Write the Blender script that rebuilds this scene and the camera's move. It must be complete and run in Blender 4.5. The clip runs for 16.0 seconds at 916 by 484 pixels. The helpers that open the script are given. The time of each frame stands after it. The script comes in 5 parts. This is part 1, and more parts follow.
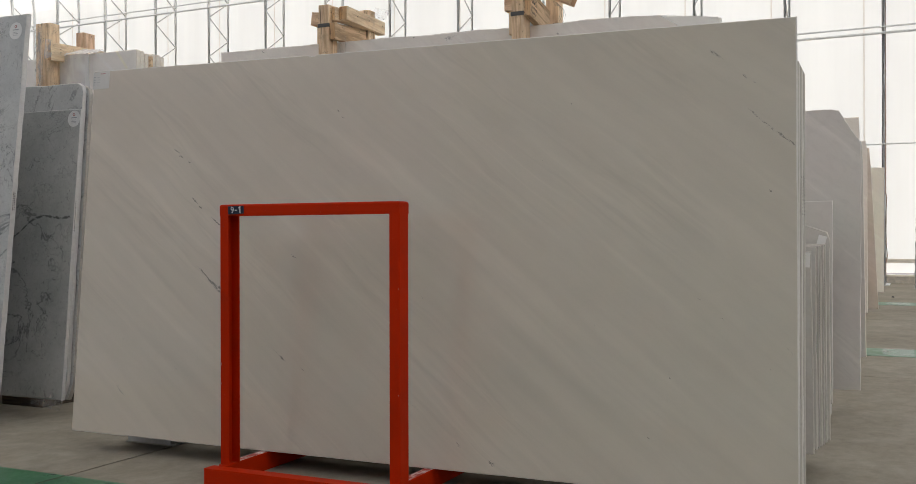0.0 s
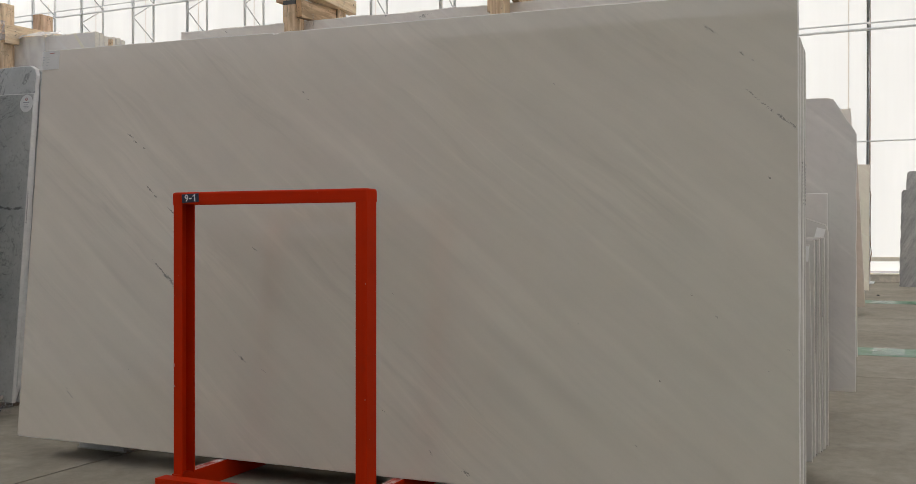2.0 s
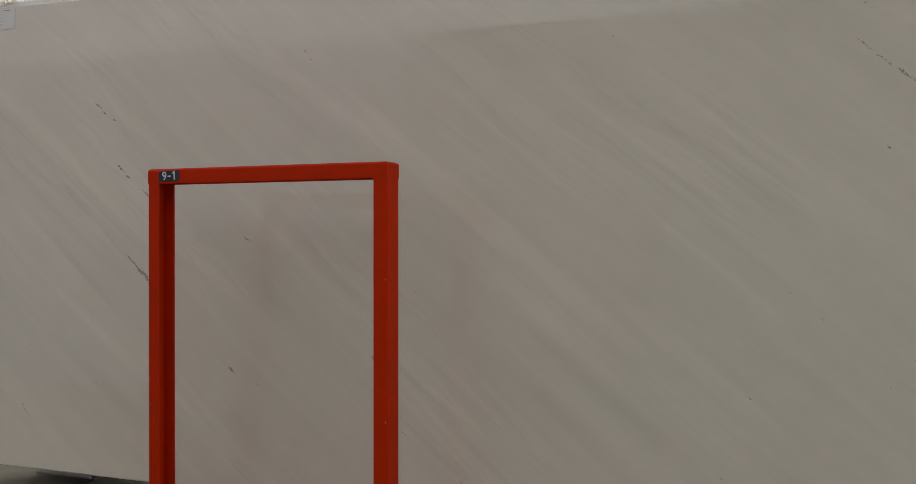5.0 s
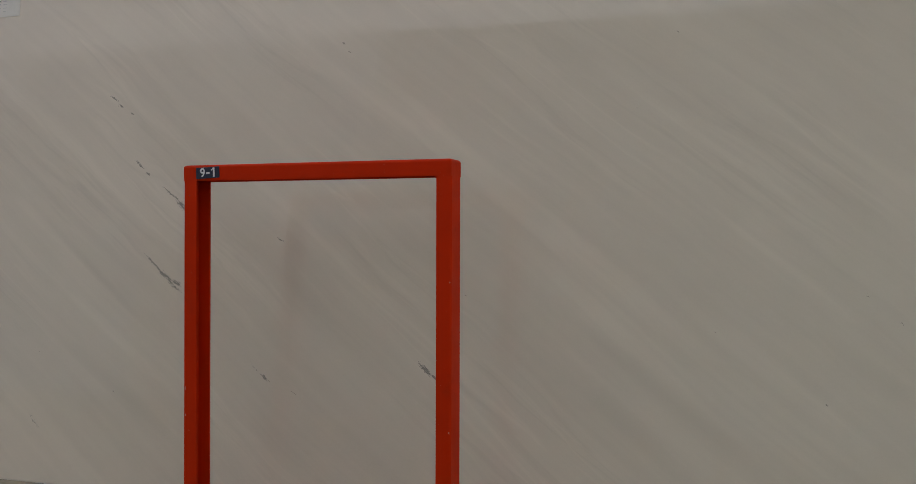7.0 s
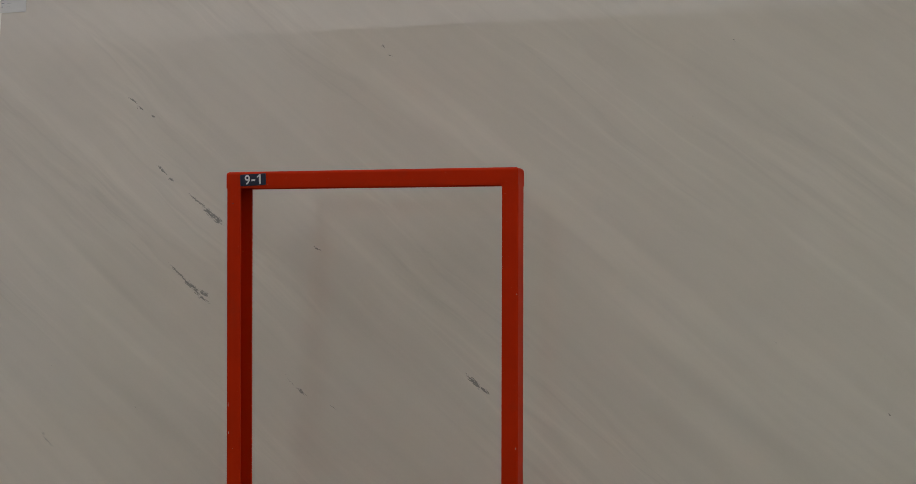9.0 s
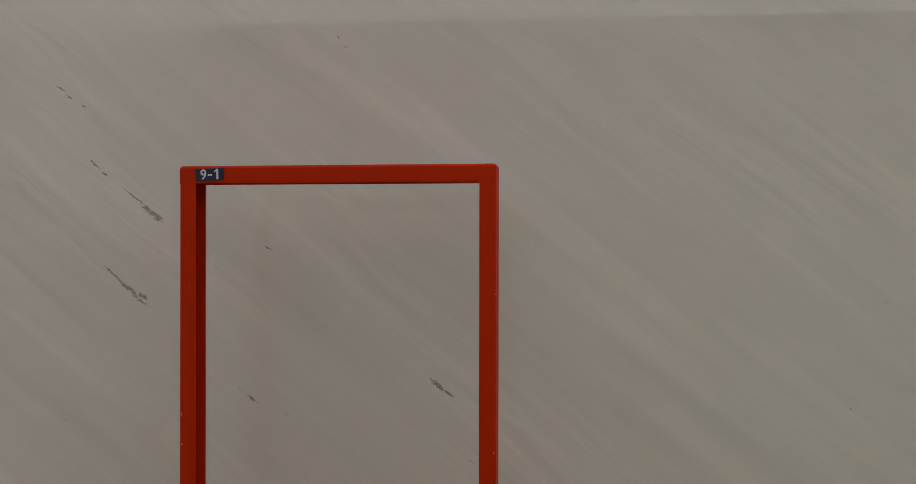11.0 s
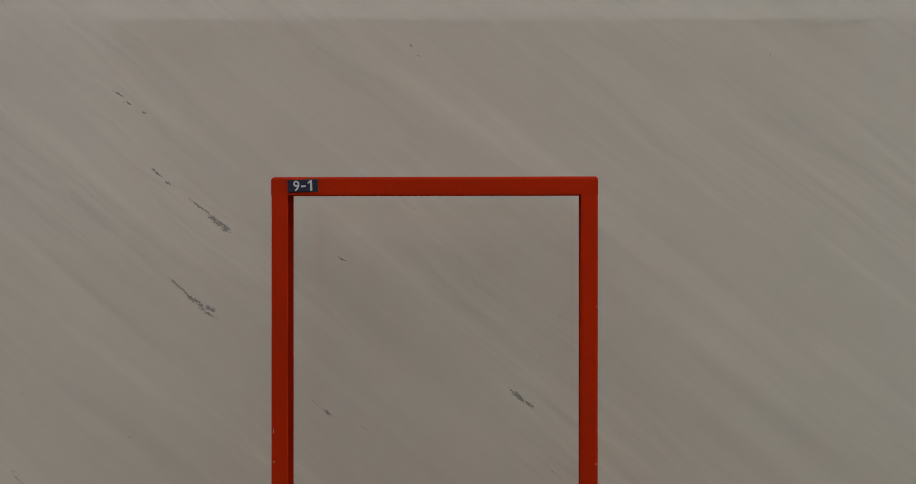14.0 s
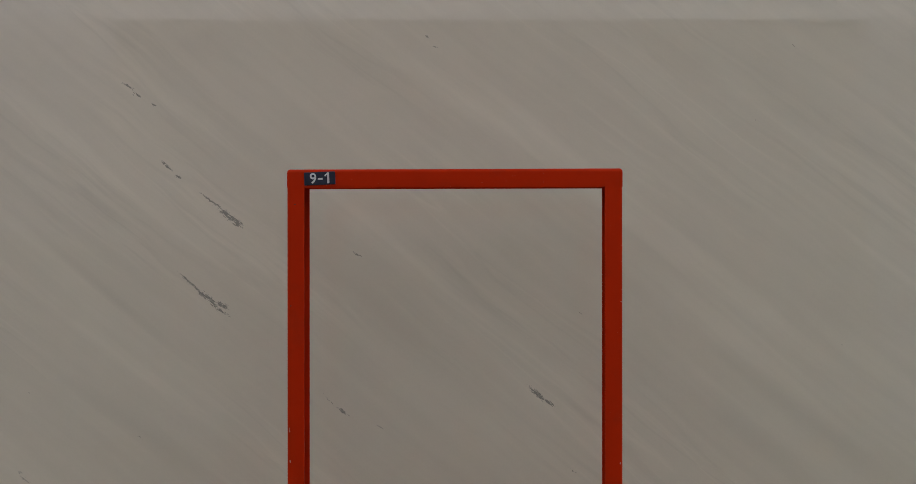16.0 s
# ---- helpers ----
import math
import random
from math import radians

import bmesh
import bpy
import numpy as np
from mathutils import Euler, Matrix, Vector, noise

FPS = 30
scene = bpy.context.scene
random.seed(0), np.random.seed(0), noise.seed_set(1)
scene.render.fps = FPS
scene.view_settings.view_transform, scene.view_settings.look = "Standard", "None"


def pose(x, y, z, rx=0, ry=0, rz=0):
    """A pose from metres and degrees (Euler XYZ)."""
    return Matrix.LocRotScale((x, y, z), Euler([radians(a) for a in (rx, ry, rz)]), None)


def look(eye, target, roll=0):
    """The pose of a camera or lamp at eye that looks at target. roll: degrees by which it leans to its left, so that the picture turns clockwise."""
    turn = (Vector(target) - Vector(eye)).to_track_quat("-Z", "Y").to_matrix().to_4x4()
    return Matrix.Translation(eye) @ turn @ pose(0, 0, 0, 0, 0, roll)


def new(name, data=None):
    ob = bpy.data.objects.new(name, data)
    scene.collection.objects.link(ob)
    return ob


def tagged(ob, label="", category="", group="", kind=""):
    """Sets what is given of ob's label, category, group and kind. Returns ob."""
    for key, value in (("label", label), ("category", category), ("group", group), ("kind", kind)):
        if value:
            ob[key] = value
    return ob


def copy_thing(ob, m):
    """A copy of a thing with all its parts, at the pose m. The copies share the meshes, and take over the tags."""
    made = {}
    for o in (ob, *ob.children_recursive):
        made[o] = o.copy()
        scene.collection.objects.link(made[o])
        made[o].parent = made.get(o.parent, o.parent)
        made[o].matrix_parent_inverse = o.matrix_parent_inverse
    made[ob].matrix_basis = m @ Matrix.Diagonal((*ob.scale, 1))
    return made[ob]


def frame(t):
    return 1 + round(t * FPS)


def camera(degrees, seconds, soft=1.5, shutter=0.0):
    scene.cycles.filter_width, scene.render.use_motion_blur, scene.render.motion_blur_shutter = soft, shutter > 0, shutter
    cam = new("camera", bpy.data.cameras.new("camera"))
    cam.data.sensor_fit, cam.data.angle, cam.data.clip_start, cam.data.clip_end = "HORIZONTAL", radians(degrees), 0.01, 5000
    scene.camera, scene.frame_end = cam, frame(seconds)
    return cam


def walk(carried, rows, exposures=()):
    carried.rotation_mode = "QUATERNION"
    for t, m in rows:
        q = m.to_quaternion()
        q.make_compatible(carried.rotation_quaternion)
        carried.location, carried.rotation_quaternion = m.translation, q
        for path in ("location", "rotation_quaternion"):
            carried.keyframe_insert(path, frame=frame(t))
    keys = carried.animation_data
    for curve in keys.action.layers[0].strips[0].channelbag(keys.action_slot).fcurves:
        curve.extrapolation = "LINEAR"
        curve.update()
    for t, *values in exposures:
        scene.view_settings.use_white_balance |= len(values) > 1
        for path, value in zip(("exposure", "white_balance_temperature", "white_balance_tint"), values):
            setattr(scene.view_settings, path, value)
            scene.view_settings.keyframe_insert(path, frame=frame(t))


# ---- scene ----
cam = camera(49.97, 16.0, soft=0.7)
# seconds, eye x, y, z in metres, yaw, pitch, roll in degrees
ROWS = [
    (0, 2.346, -2.931, 0.900, 25.05, -0.11, 0.11),
    (0.5, 2.339, -2.874, 0.916, 25.07, -0.21, 0.12),
    (1, 2.332, -2.800, 0.907, 24.89, -0.19, 0.08),
    (1.5, 2.315, -2.738, 0.892, 24.47, -0.15, 0.16),
    (2, 2.263, -2.675, 0.877, 24.06, -0.22, -0.03),
    (2.5, 2.193, -2.590, 0.860, 23.72, -0.20, 0.04),
    (3, 2.141, -2.509, 0.841, 23.47, -0.15, 0.04),
    (3.2, 2.118, -2.467, 0.836, 23.37, -0.19, -0.01),
    (5.5, 1.816, -2.195, 0.843, 22.84, -0.25, 0.04),
    (6, 1.734, -2.216, 0.851, 22.20, -0.25, 0.07),
    (6.5, 1.660, -2.228, 0.845, 20.87, -0.15, 0.04),
    (7, 1.564, -2.216, 0.835, 19.62, -0.07, -0.16),
    (7.5, 1.463, -2.223, 0.845, 18.50, -0.11, -0.10),
    (8, 1.382, -2.233, 0.850, 17.64, -0.17, -0.18),
    (8.5, 1.309, -2.248, 0.855, 16.71, -0.09, -0.10),
    (9, 1.230, -2.256, 0.860, 15.34, -0.08, -0.13),
    (9.2, 1.197, -2.257, 0.858, 14.71, -0.08, -0.14),
    (11.3, 0.924, -2.231, 0.853, 6.66, 0.08, -0.16),
    (11.5, 0.892, -2.235, 0.861, 6.14, 0.13, -0.21),
    (12, 0.817, -2.227, 0.864, 5.30, 0.08, -0.10),
    (12.5, 0.727, -2.239, 0.871, 4.14, -0.03, 0.02),
    (13, 0.648, -2.257, 0.880, 3.23, -0.04, -0.17),
    (13.5, 0.588, -2.267, 0.885, 2.93, -0.01, -0.13),
    (14, 0.540, -2.265, 0.885, 2.64, -0.07, -0.03),
    (14.5, 0.515, -2.248, 0.869, 2.54, 0.02, 0.05),
    (15, 0.491, -2.229, 0.866, 2.52, 0.15, -0.11),
    (15.5, 0.474, -2.220, 0.865, 2.31, 0.16, -0.16),
    (16, 0.478, -2.213, 0.867, 2.32, 0.03, 0.03),
]
EXPOSURE, KELVIN, TINT = 0.29, 6740, 10
walk(cam, [(t, pose(x, y, z, 90 + pitch, roll, yaw)) for t, x, y, z, yaw, pitch, roll in ROWS],
     [(0.0, EXPOSURE, KELVIN, TINT), (16.0, EXPOSURE, KELVIN, TINT)])

# ---- daylight: an overcast sky that shines through the white membrane of the hall ----
world = bpy.data.worlds.new("overcast_sky")
scene.world = world
world.use_nodes = True
wn, wl = world.node_tree.nodes, world.node_tree.links
sky = wn.new("ShaderNodeTexSky")
sky.sky_type, sky.sun_disc = "NISHITA", False
sky.sun_elevation, sky.sun_rotation = radians(57), radians(46)
sky.air_density, sky.dust_density = 1.0, 4.0
wl.new(sky.outputs[0], wn["Background"].inputs[0])
wn["Background"].inputs[1].default_value = 0.15
sun_data = bpy.data.lights.new("sun", "SUN")
sun_data.energy, sun_data.angle, sun_data.color = 1.5, radians(20), (1.0, 0.95, 0.88)
sun = new("sun", sun_data)
sun.matrix_world = look((21, 20, 45), (0, 0, 0))


# ---- materials ----
class Mat:
    """A node material with short ways to add nodes."""

    def __init__(self, name):
        self.m = bpy.data.materials.new(name)
        self.m.use_nodes = True
        self.n, self.l = self.m.node_tree.nodes, self.m.node_tree.links
        self.bsdf = self.n["Principled BSDF"]
        self.out = self.n["Material Output"]

    def add(self, kind, **values):
        node = self.n.new("ShaderNode" + kind)
        for key, value in values.items():
            node.inputs[key.replace("_", " ")].default_value = value
        return node

    def link(self, a, b):
        self.l.new(a, b)

    def math(self, op, a, b=None, clamp=False):
        node = self.n.new("ShaderNodeMath")
        node.operation, node.use_clamp = op, clamp
        for i, v in enumerate((a, b)):
            if v is None:
                continue
            if isinstance(v, (int, float)):
                node.inputs[i].default_value = v
            else:
                self.link(v, node.inputs[i])
        return node.outputs[0]

    def coords(self, rotation=(0, 0, 0), scale=(1, 1, 1), vary=True):
        """Object coordinates in metres, turned and scaled, shifted by each object's own random number."""
        tc = self.n.new("ShaderNodeTexCoord")
        src = tc.outputs["Object"]
        if vary:
            info = self.n.new("ShaderNodeObjectInfo")
            shift = self.n.new("ShaderNodeVectorMath")
            shift.operation = "MULTIPLY_ADD"
            self.link(info.outputs["Random"], shift.inputs[0])
            shift.inputs[1].default_value = (37.0, 19.0, 53.0)
            self.link(src, shift.inputs[2])
            src = shift.outputs[0]
        turn = self.n.new("ShaderNodeVectorRotate")
        turn.rotation_type = "EULER_XYZ"
        turn.inputs["Rotation"].default_value = [radians(a) for a in rotation]
        self.link(src, turn.inputs["Vector"])
        mul = self.n.new("ShaderNodeVectorMath")
        mul.operation = "MULTIPLY"
        mul.inputs[1].default_value = scale
        self.link(turn.outputs[0], mul.inputs[0])
        return mul.outputs[0]

    def noise(self, vec, scale=1.0, detail=4.0, rough=0.55, distort=0.0):
        node = self.add("TexNoise", Scale=scale, Detail=detail, Roughness=rough, Distortion=distort)
        self.link(vec, node.inputs["Vector"])
        return node.outputs["Fac"]

    def ramp(self, fac, *stops):
        node = self.n.new("ShaderNodeValToRGB")
        el = node.color_ramp.elements
        while len(el) < len(stops):
            el.new(0.5)
        for e, (p, c) in zip(el, stops):
            e.position, e.color = p, (c if len(c) == 4 else (*c, 1)) if not isinstance(c, (int, float)) else (c, c, c, 1)
        self.link(fac, node.inputs[0])
        return node.outputs[0]

    def mix(self, fac, a, b, blend="MIX"):
        node = self.n.new("ShaderNodeMix")
        node.data_type, node.blend_type = "RGBA", blend
        for i, v in ((0, fac), (6, a), (7, b)):
            if isinstance(v, (int, float)):
                node.inputs[i].default_value = v
            elif isinstance(v, tuple):
                node.inputs[i].default_value = (*v, 1) if len(v) == 3 else v
            else:
                self.link(v, node.inputs[i])
        return node.outputs[2]

    def bump(self, height, strength=0.2, distance=0.002):
        node = self.add("Bump", Strength=strength, Distance=distance)
        self.link(height, node.inputs["Height"])
        self.link(node.outputs[0], self.bsdf.inputs["Normal"])

    def set(self, color=None, rough=None, metal=0.0, spec=None):
        for key, v in (("Base Color", color), ("Roughness", rough), ("Metallic", metal), ("Specular IOR Level", spec)):
            if v is None:
                continue
            if isinstance(v, (int, float)):
                self.bsdf.inputs[key].default_value = v
            elif isinstance(v, tuple):
                self.bsdf.inputs[key].default_value = (*v, 1)
            else:
                self.link(v, self.bsdf.inputs[key])
        return self.m


# grey veins of the front slab: x, z, length, width, angle
VEINS_A = [
    (-0.492, 1.278, 0.040, 0.007, -30), (-0.470, 1.256, 0.024, 0.009, -34), (-0.424, 1.228, 0.014, 0.007, -30), (-0.386, 1.067, 0.046, 0.008, -40),
    (-0.354, 1.038, 0.025, 0.008, -28), (-0.262, 0.972, 0.075, 0.007, -36), (-0.222, 0.937, 0.070, 0.017, -36), (-0.196, 0.918, 0.036, 0.017, -30),
    (-0.312, 0.760, 0.085, 0.007, -42), (-0.268, 0.722, 0.075, 0.016, -36), (-0.232, 0.706, 0.040, 0.014, -30), (-0.238, 0.694, 0.060, 0.009, -33),
    (0.083, 0.438, 0.034, 0.008, -36), (0.578, 0.484, 0.052, 0.014, -45), (0.610, 0.460, 0.035, 0.008, -32),
    (0.115, 0.837, 0.029, 0.005, -31),
]
VEINS_B = [
    (1.868, 1.308, 0.075, 0.006, -45), (1.912, 1.266, 0.080, 0.010, -43), (1.950, 1.236, 0.080, 0.011, -40), (1.985, 1.208, 0.060, 0.010, -38),
    (1.738, 1.517, 0.060, 0.012, -32), (0.853, 0.166, 0.031, 0.008, -54), (0.983, 0.110, 0.038, 0.014, -38),
    (-0.724, 0.261, 0.052, 0.013, -41), (0.045, 0.469, 0.070, 0.003, -43), (0.175, 0.401, 0.050, 0.003, -36),
    (0.667, 0.292, 0.044, 0.003, -39), (-0.437, 0.370, 0.024, 0.005, -32), (-0.741, 0.282, 0.022, 0.005, -32),
]
# small specks of the front slab: x, z, length
SPECKS = [
    (0.687, 0.689, 0.015), (1.142, 1.182, 0.007), (1.244, 1.377, 0.011), (1.345, 0.609, 0.012), (-0.725, 0.481, 0.008),
    (0.293, 1.408, 0.019), (0.314, 1.380, 0.019), (1.835, 1.435, 0.024), (1.866, 1.414, 0.014), (1.919, 1.057, 0.024),
    (1.698, 0.706, 0.016), (1.773, 0.643, 0.016), (1.977, 0.554, 0.014), (1.990, 0.542, 0.015), (1.924, 0.487, 0.007),
    (1.607, 0.444, 0.010), (1.540, 0.245, 0.011), (0.940, 0.244, 0.013),
]

# soft light and dark streaks of the front slab: x, z, length, width, angle
PALE_BANDS = [
    (1.42, 0.835, 0.22, 0.030, -39), (1.46, 0.81, 0.58, 0.030, -37), (-0.61, 0.755, 0.77, 0.050, -40), (-0.48, 1.17, 0.50, 0.060, -40),
    (1.11, 0.60, 0.61, 0.080, -38), (-0.42, 0.52, 0.40, 0.045, -35), (1.50, 0.50, 0.50, 0.058, -39), (0.99, 0.82, 0.38, 0.066, -36),
    (0.22, 0.85, 0.46, 0.060, -38), (1.65, 1.29, 0.52, 0.048, -37), (1.03, 0.77, 0.74, 0.054, -37), (1.53, 0.36, 0.46, 0.080, -37),
    (-0.48, 1.30, 0.46, 0.060, -37), (0.56, 1.16, 0.60, 0.070, -35), (1.85, 1.15, 0.44, 0.060, -41), (1.45, 1.44, 0.34, 0.057, -41),
]
DEEP_BANDS = [
    (1.30, 0.935, 0.36, 0.020, -40), (-0.51, 0.675, 0.66, 0.028, -38), (-0.51, 0.72, 0.41, 0.024, -39), (1.39, 0.853, 0.46, 0.024, -37),
    (1.12, 0.385, 0.40, 0.062, -38), (-0.42, 0.38, 0.43, 0.044, -34), (1.30, 0.385, 0.58, 0.052, -39), (1.75, 0.49, 0.31, 0.046, -39),
    (0.35, 1.31, 0.39, 0.046, -36), (1.61, 1.04, 0.27, 0.023, -39), (-0.54, 0.95, 0.31, 0.034, -36), (0.94, 1.37, 0.45, 0.060, -37),
]

MARKS = [(*v, 1.00) for v in VEINS_A] + [(*v, 0.79 if v[0] > 1.5 else 0.80) for v in VEINS_B]
MARKS += [(x, z, s, max(0.0042, s * 0.36), -40, 0.76) for x, z, s in SPECKS]
# the dark vein across the smaller grey slab
GREY_VEIN = [
    (-2.078, 0.911, 0.055, 0.008, 20, 1.05), (-2.025, 0.935, 0.062, 0.010, 30, 1.08), (-1.972, 0.972, 0.067, 0.013, 40, 1.1), (-1.921, 1.007, 0.060, 0.014, 28, 1.12),
    (-1.865, 1.027, 0.066, 0.015, 11, 1.12), (-1.801, 1.030, 0.066, 0.014, -6, 1.12), (-1.737, 1.022, 0.066, 0.015, -6, 1.12), (-1.673, 1.022, 0.066, 0.014, 5, 1.12),
]


def veined(m, col, marks, tone):
    """Lays short ragged veins over a stone colour. marks: x, z, length, width, angle, force."""
    tc = m.n.new("ShaderNodeTexCoord")
    wob = m.add("TexNoise", Scale=60.0, Detail=4.0, Roughness=0.7)
    m.link(tc.outputs["Object"], wob.inputs["Vector"])
    off = m.n.new("ShaderNodeVectorMath")
    off.operation = "MULTIPLY_ADD"
    m.link(wob.outputs["Color"], off.inputs[0])
    off.inputs[1].default_value = (0.012, 0.0, 0.012)
    m.link(tc.outputs["Object"], off.inputs[2])
    total = None
    for x, z, length, width, angle, force in marks:
        mp = m.n.new("ShaderNodeMapping")
        mp.vector_type = "TEXTURE"
        mp.inputs["Location"].default_value = (x + 0.006, 0, z + 0.006)
        mp.inputs["Rotation"].default_value = (0, radians(-angle), 0)
        mp.inputs["Scale"].default_value = (length * 0.8, 10.0, width * 0.8)
        m.link(off.outputs[0], mp.inputs["Vector"])
        ln = m.n.new("ShaderNodeVectorMath")
        ln.operation = "LENGTH"
        m.link(mp.outputs[0], ln.inputs[0])
        here = m.math("MULTIPLY", m.math("SUBTRACT", 1.25, ln.outputs["Value"], True), force)
        total = here if total is None else m.math("MAXIMUM", total, here)
    grain = m.noise(m.coords((0, -38, 0), (0.6, 1, 2.6), False), 130.0, 4, 0.7)
    dots = m.noise(m.coords((0, -38, 0), (0.7, 1, 2.2), False), 300.0, 3, 0.7)
    br = m.math("ADD", 0.5, m.math("MULTIPLY", m.math("SUBTRACT", m.math("ADD", m.math("MULTIPLY", grain, 0.62), m.math("MULTIPLY", dots, 0.38)), 0.5), 1.9))
    dens = m.ramp(m.math("ADD", m.math("MULTIPLY", total, 0.6), br), (0.96, 0.0), (1.12, 1.0))
    return m.mix(m.math("MULTIPLY", dens, 0.80), col, tone)


def stone(name, light, dark, streak=-38.0, rough=0.12, contrast=1.0, flecks=None, vary=True, marks=()):
    """Polished marble: soft streaks that run down at an angle, fine grain, and dark veins where given."""
    m = Mat(name)
    band = m.coords((0, streak, 0), (0.45, 1.0, 3.4), vary)
    fine = m.coords((0, streak + 2, 0), (1.3, 3.0, 17.0), vary)
    hair = m.coords((0, streak - 2, 0), (3.0, 5.0, 60.0), vary)
    plain = m.coords(vary=vary)
    a = m.noise(band, 1.6, 5, 0.6, 0.35)
    b = m.noise(fine, 1.0, 4, 0.55, 0.25)
    c = m.noise(plain, 2.2, 3, 0.5)
    g = m.noise(plain, 420.0, 2, 0.6)
    h = m.noise(hair, 1.0, 5, 0.65, 0.3)
    f = m.math("ADD", m.math("MULTIPLY", a, 0.52), m.math("ADD", m.math("MULTIPLY", b, 0.36), m.math("MULTIPLY", h, 0.12)))
    col = m.ramp(f, (0.5 - 0.13 / contrast, dark), (0.5 + 0.13 / contrast, light))
    pale = tuple(min(1.0, 1.12 * v) for v in light)
    deep = tuple(0.90 * v for v in dark)
    ribs = m.ramp(m.noise(m.coords((0, streak - 3, 0), (0.55, 2.0, 13.0), vary), 1.0, 5, 0.6, 0.3), (0.55, 0.0), (0.68, 1.0))
    col = m.mix(m.math("MULTIPLY", m.math("MULTIPLY", ribs, m.ramp(c, (0.42, 0.10), (0.58, 1.0))), 0.85), col, pale)
    lines = m.ramp(m.math("ABSOLUTE", m.math("SUBTRACT", m.noise(m.coords((0, streak - 4, 0), (0.8, 2.0, 15.0), vary), 1.0, 5, 0.55, 0.5), 0.5)), (0.0, 1.0), (0.016, 0.0))
    here = m.ramp(m.noise(m.coords((0, streak, 0), (1.6, 1.0, 4.0), vary), 1.0, 3, 0.6), (0.50, 0.0), (0.64, 1.0))
    col = m.mix(m.math("MULTIPLY", m.math("MULTIPLY", lines, here), 0.55), col, deep)
    mottle = m.noise(m.coords((0, streak, 0), (1.0, 1.0, 1.8), vary), 16.0, 6, 0.68, 0.6)
    col = m.mix(m.math("MULTIPLY", m.ramp(mottle, (0.50, 0.0), (0.66, 1.0)), 0.35), col, deep)
    crystal = m.noise(plain, 210.0, 3, 0.7)
    col = m.mix(m.math("MULTIPLY", m.ramp(crystal, (0.56, 0.0), (0.72, 1.0)), 0.35), col, deep)
    warm = m.ramp(c, (0.33, (0.985, 0.99, 0.965)), (0.67, (1.0, 0.960, 0.955)))
    col = m.mix(1.0, col, warm, "MULTIPLY")
    col = m.mix(m.math("MULTIPLY", g, 0.10), col, dark)
    if flecks:
        vor = m.add("TexVoronoi", Scale=42.0, Randomness=1.0)
        m.link(m.coords((0, streak, 0), (1, 1, 1.7), vary), vor.inputs["Vector"])
        pick = m.n.new("ShaderNodeSeparateColor")
        m.link(vor.outputs["Color"], pick.inputs[0])
        size = m.ramp(pick.outputs[0], (0.86, 0.0), (1.0, 0.20))
        rag = m.math("MULTIPLY", m.math("SUBTRACT", m.noise(plain, 70.0, 5, 0.8), 0.5), 1.1)
        dot = m.math("GREATER_THAN", size, m.math("ADD", vor.outputs["Distance"], rag))
        cloud = m.ramp(m.noise(plain, 4.0, 5, 0.65, 0.4), (0.42, 0.0), (0.66, 1.0))
        line = m.math("ABSOLUTE", m.math("SUBTRACT", m.noise(plain, 2.1, 9, 0.70, 0.3), 0.5))
        lines = m.math("MULTIPLY", m.ramp(line, (0.0, 0.6), (0.008, 0.0)), m.ramp(m.noise(plain, 5.0, 3), (0.46, 0.0), (0.62, 1.0)))
        col = m.mix(m.math("MULTIPLY", cloud, 0.16), col, flecks)
        drift = m.noise(m.coords((0, streak, 0), (0.7, 1.0, 2.2), vary), 17.0, 7, 0.72, 0.8)
        col = m.mix(m.math("MULTIPLY", m.ramp(drift, (0.50, 0.0), (0.68, 1.0)), 0.32), col, flecks)
        pits = m.ramp(m.noise(plain, 85.0, 3, 0.6), (0.66, 0.0), (0.70, 1.0))
        col = m.mix(m.math("MULTIPLY", pits, 0.5), col, flecks)
        web = m.math("ABSOLUTE", m.math("SUBTRACT", m.noise(plain, 7.0, 8, 0.72, 0.5), 0.5))
        web = m.math("MULTIPLY", m.ramp(web, (0.0, 0.3), (0.018, 0.0)), m.ramp(m.noise(plain, 3.3, 3), (0.48, 0.0), (0.62, 1.0)))
        col = m.mix(web, col, flecks)
        col = m.mix(m.math("MULTIPLY", dot, 0.6), col, flecks)
        col = m.mix(lines, col, flecks)
    if marks:
        col = veined(m, col, marks, flecks or (0.20, 0.185, 0.165))
    r = m.math("ADD", rough, m.math("MULTIPLY", m.noise(plain, 9.0, 4, 0.6), 0.012))
    return m.set(col, r, spec=0.5)


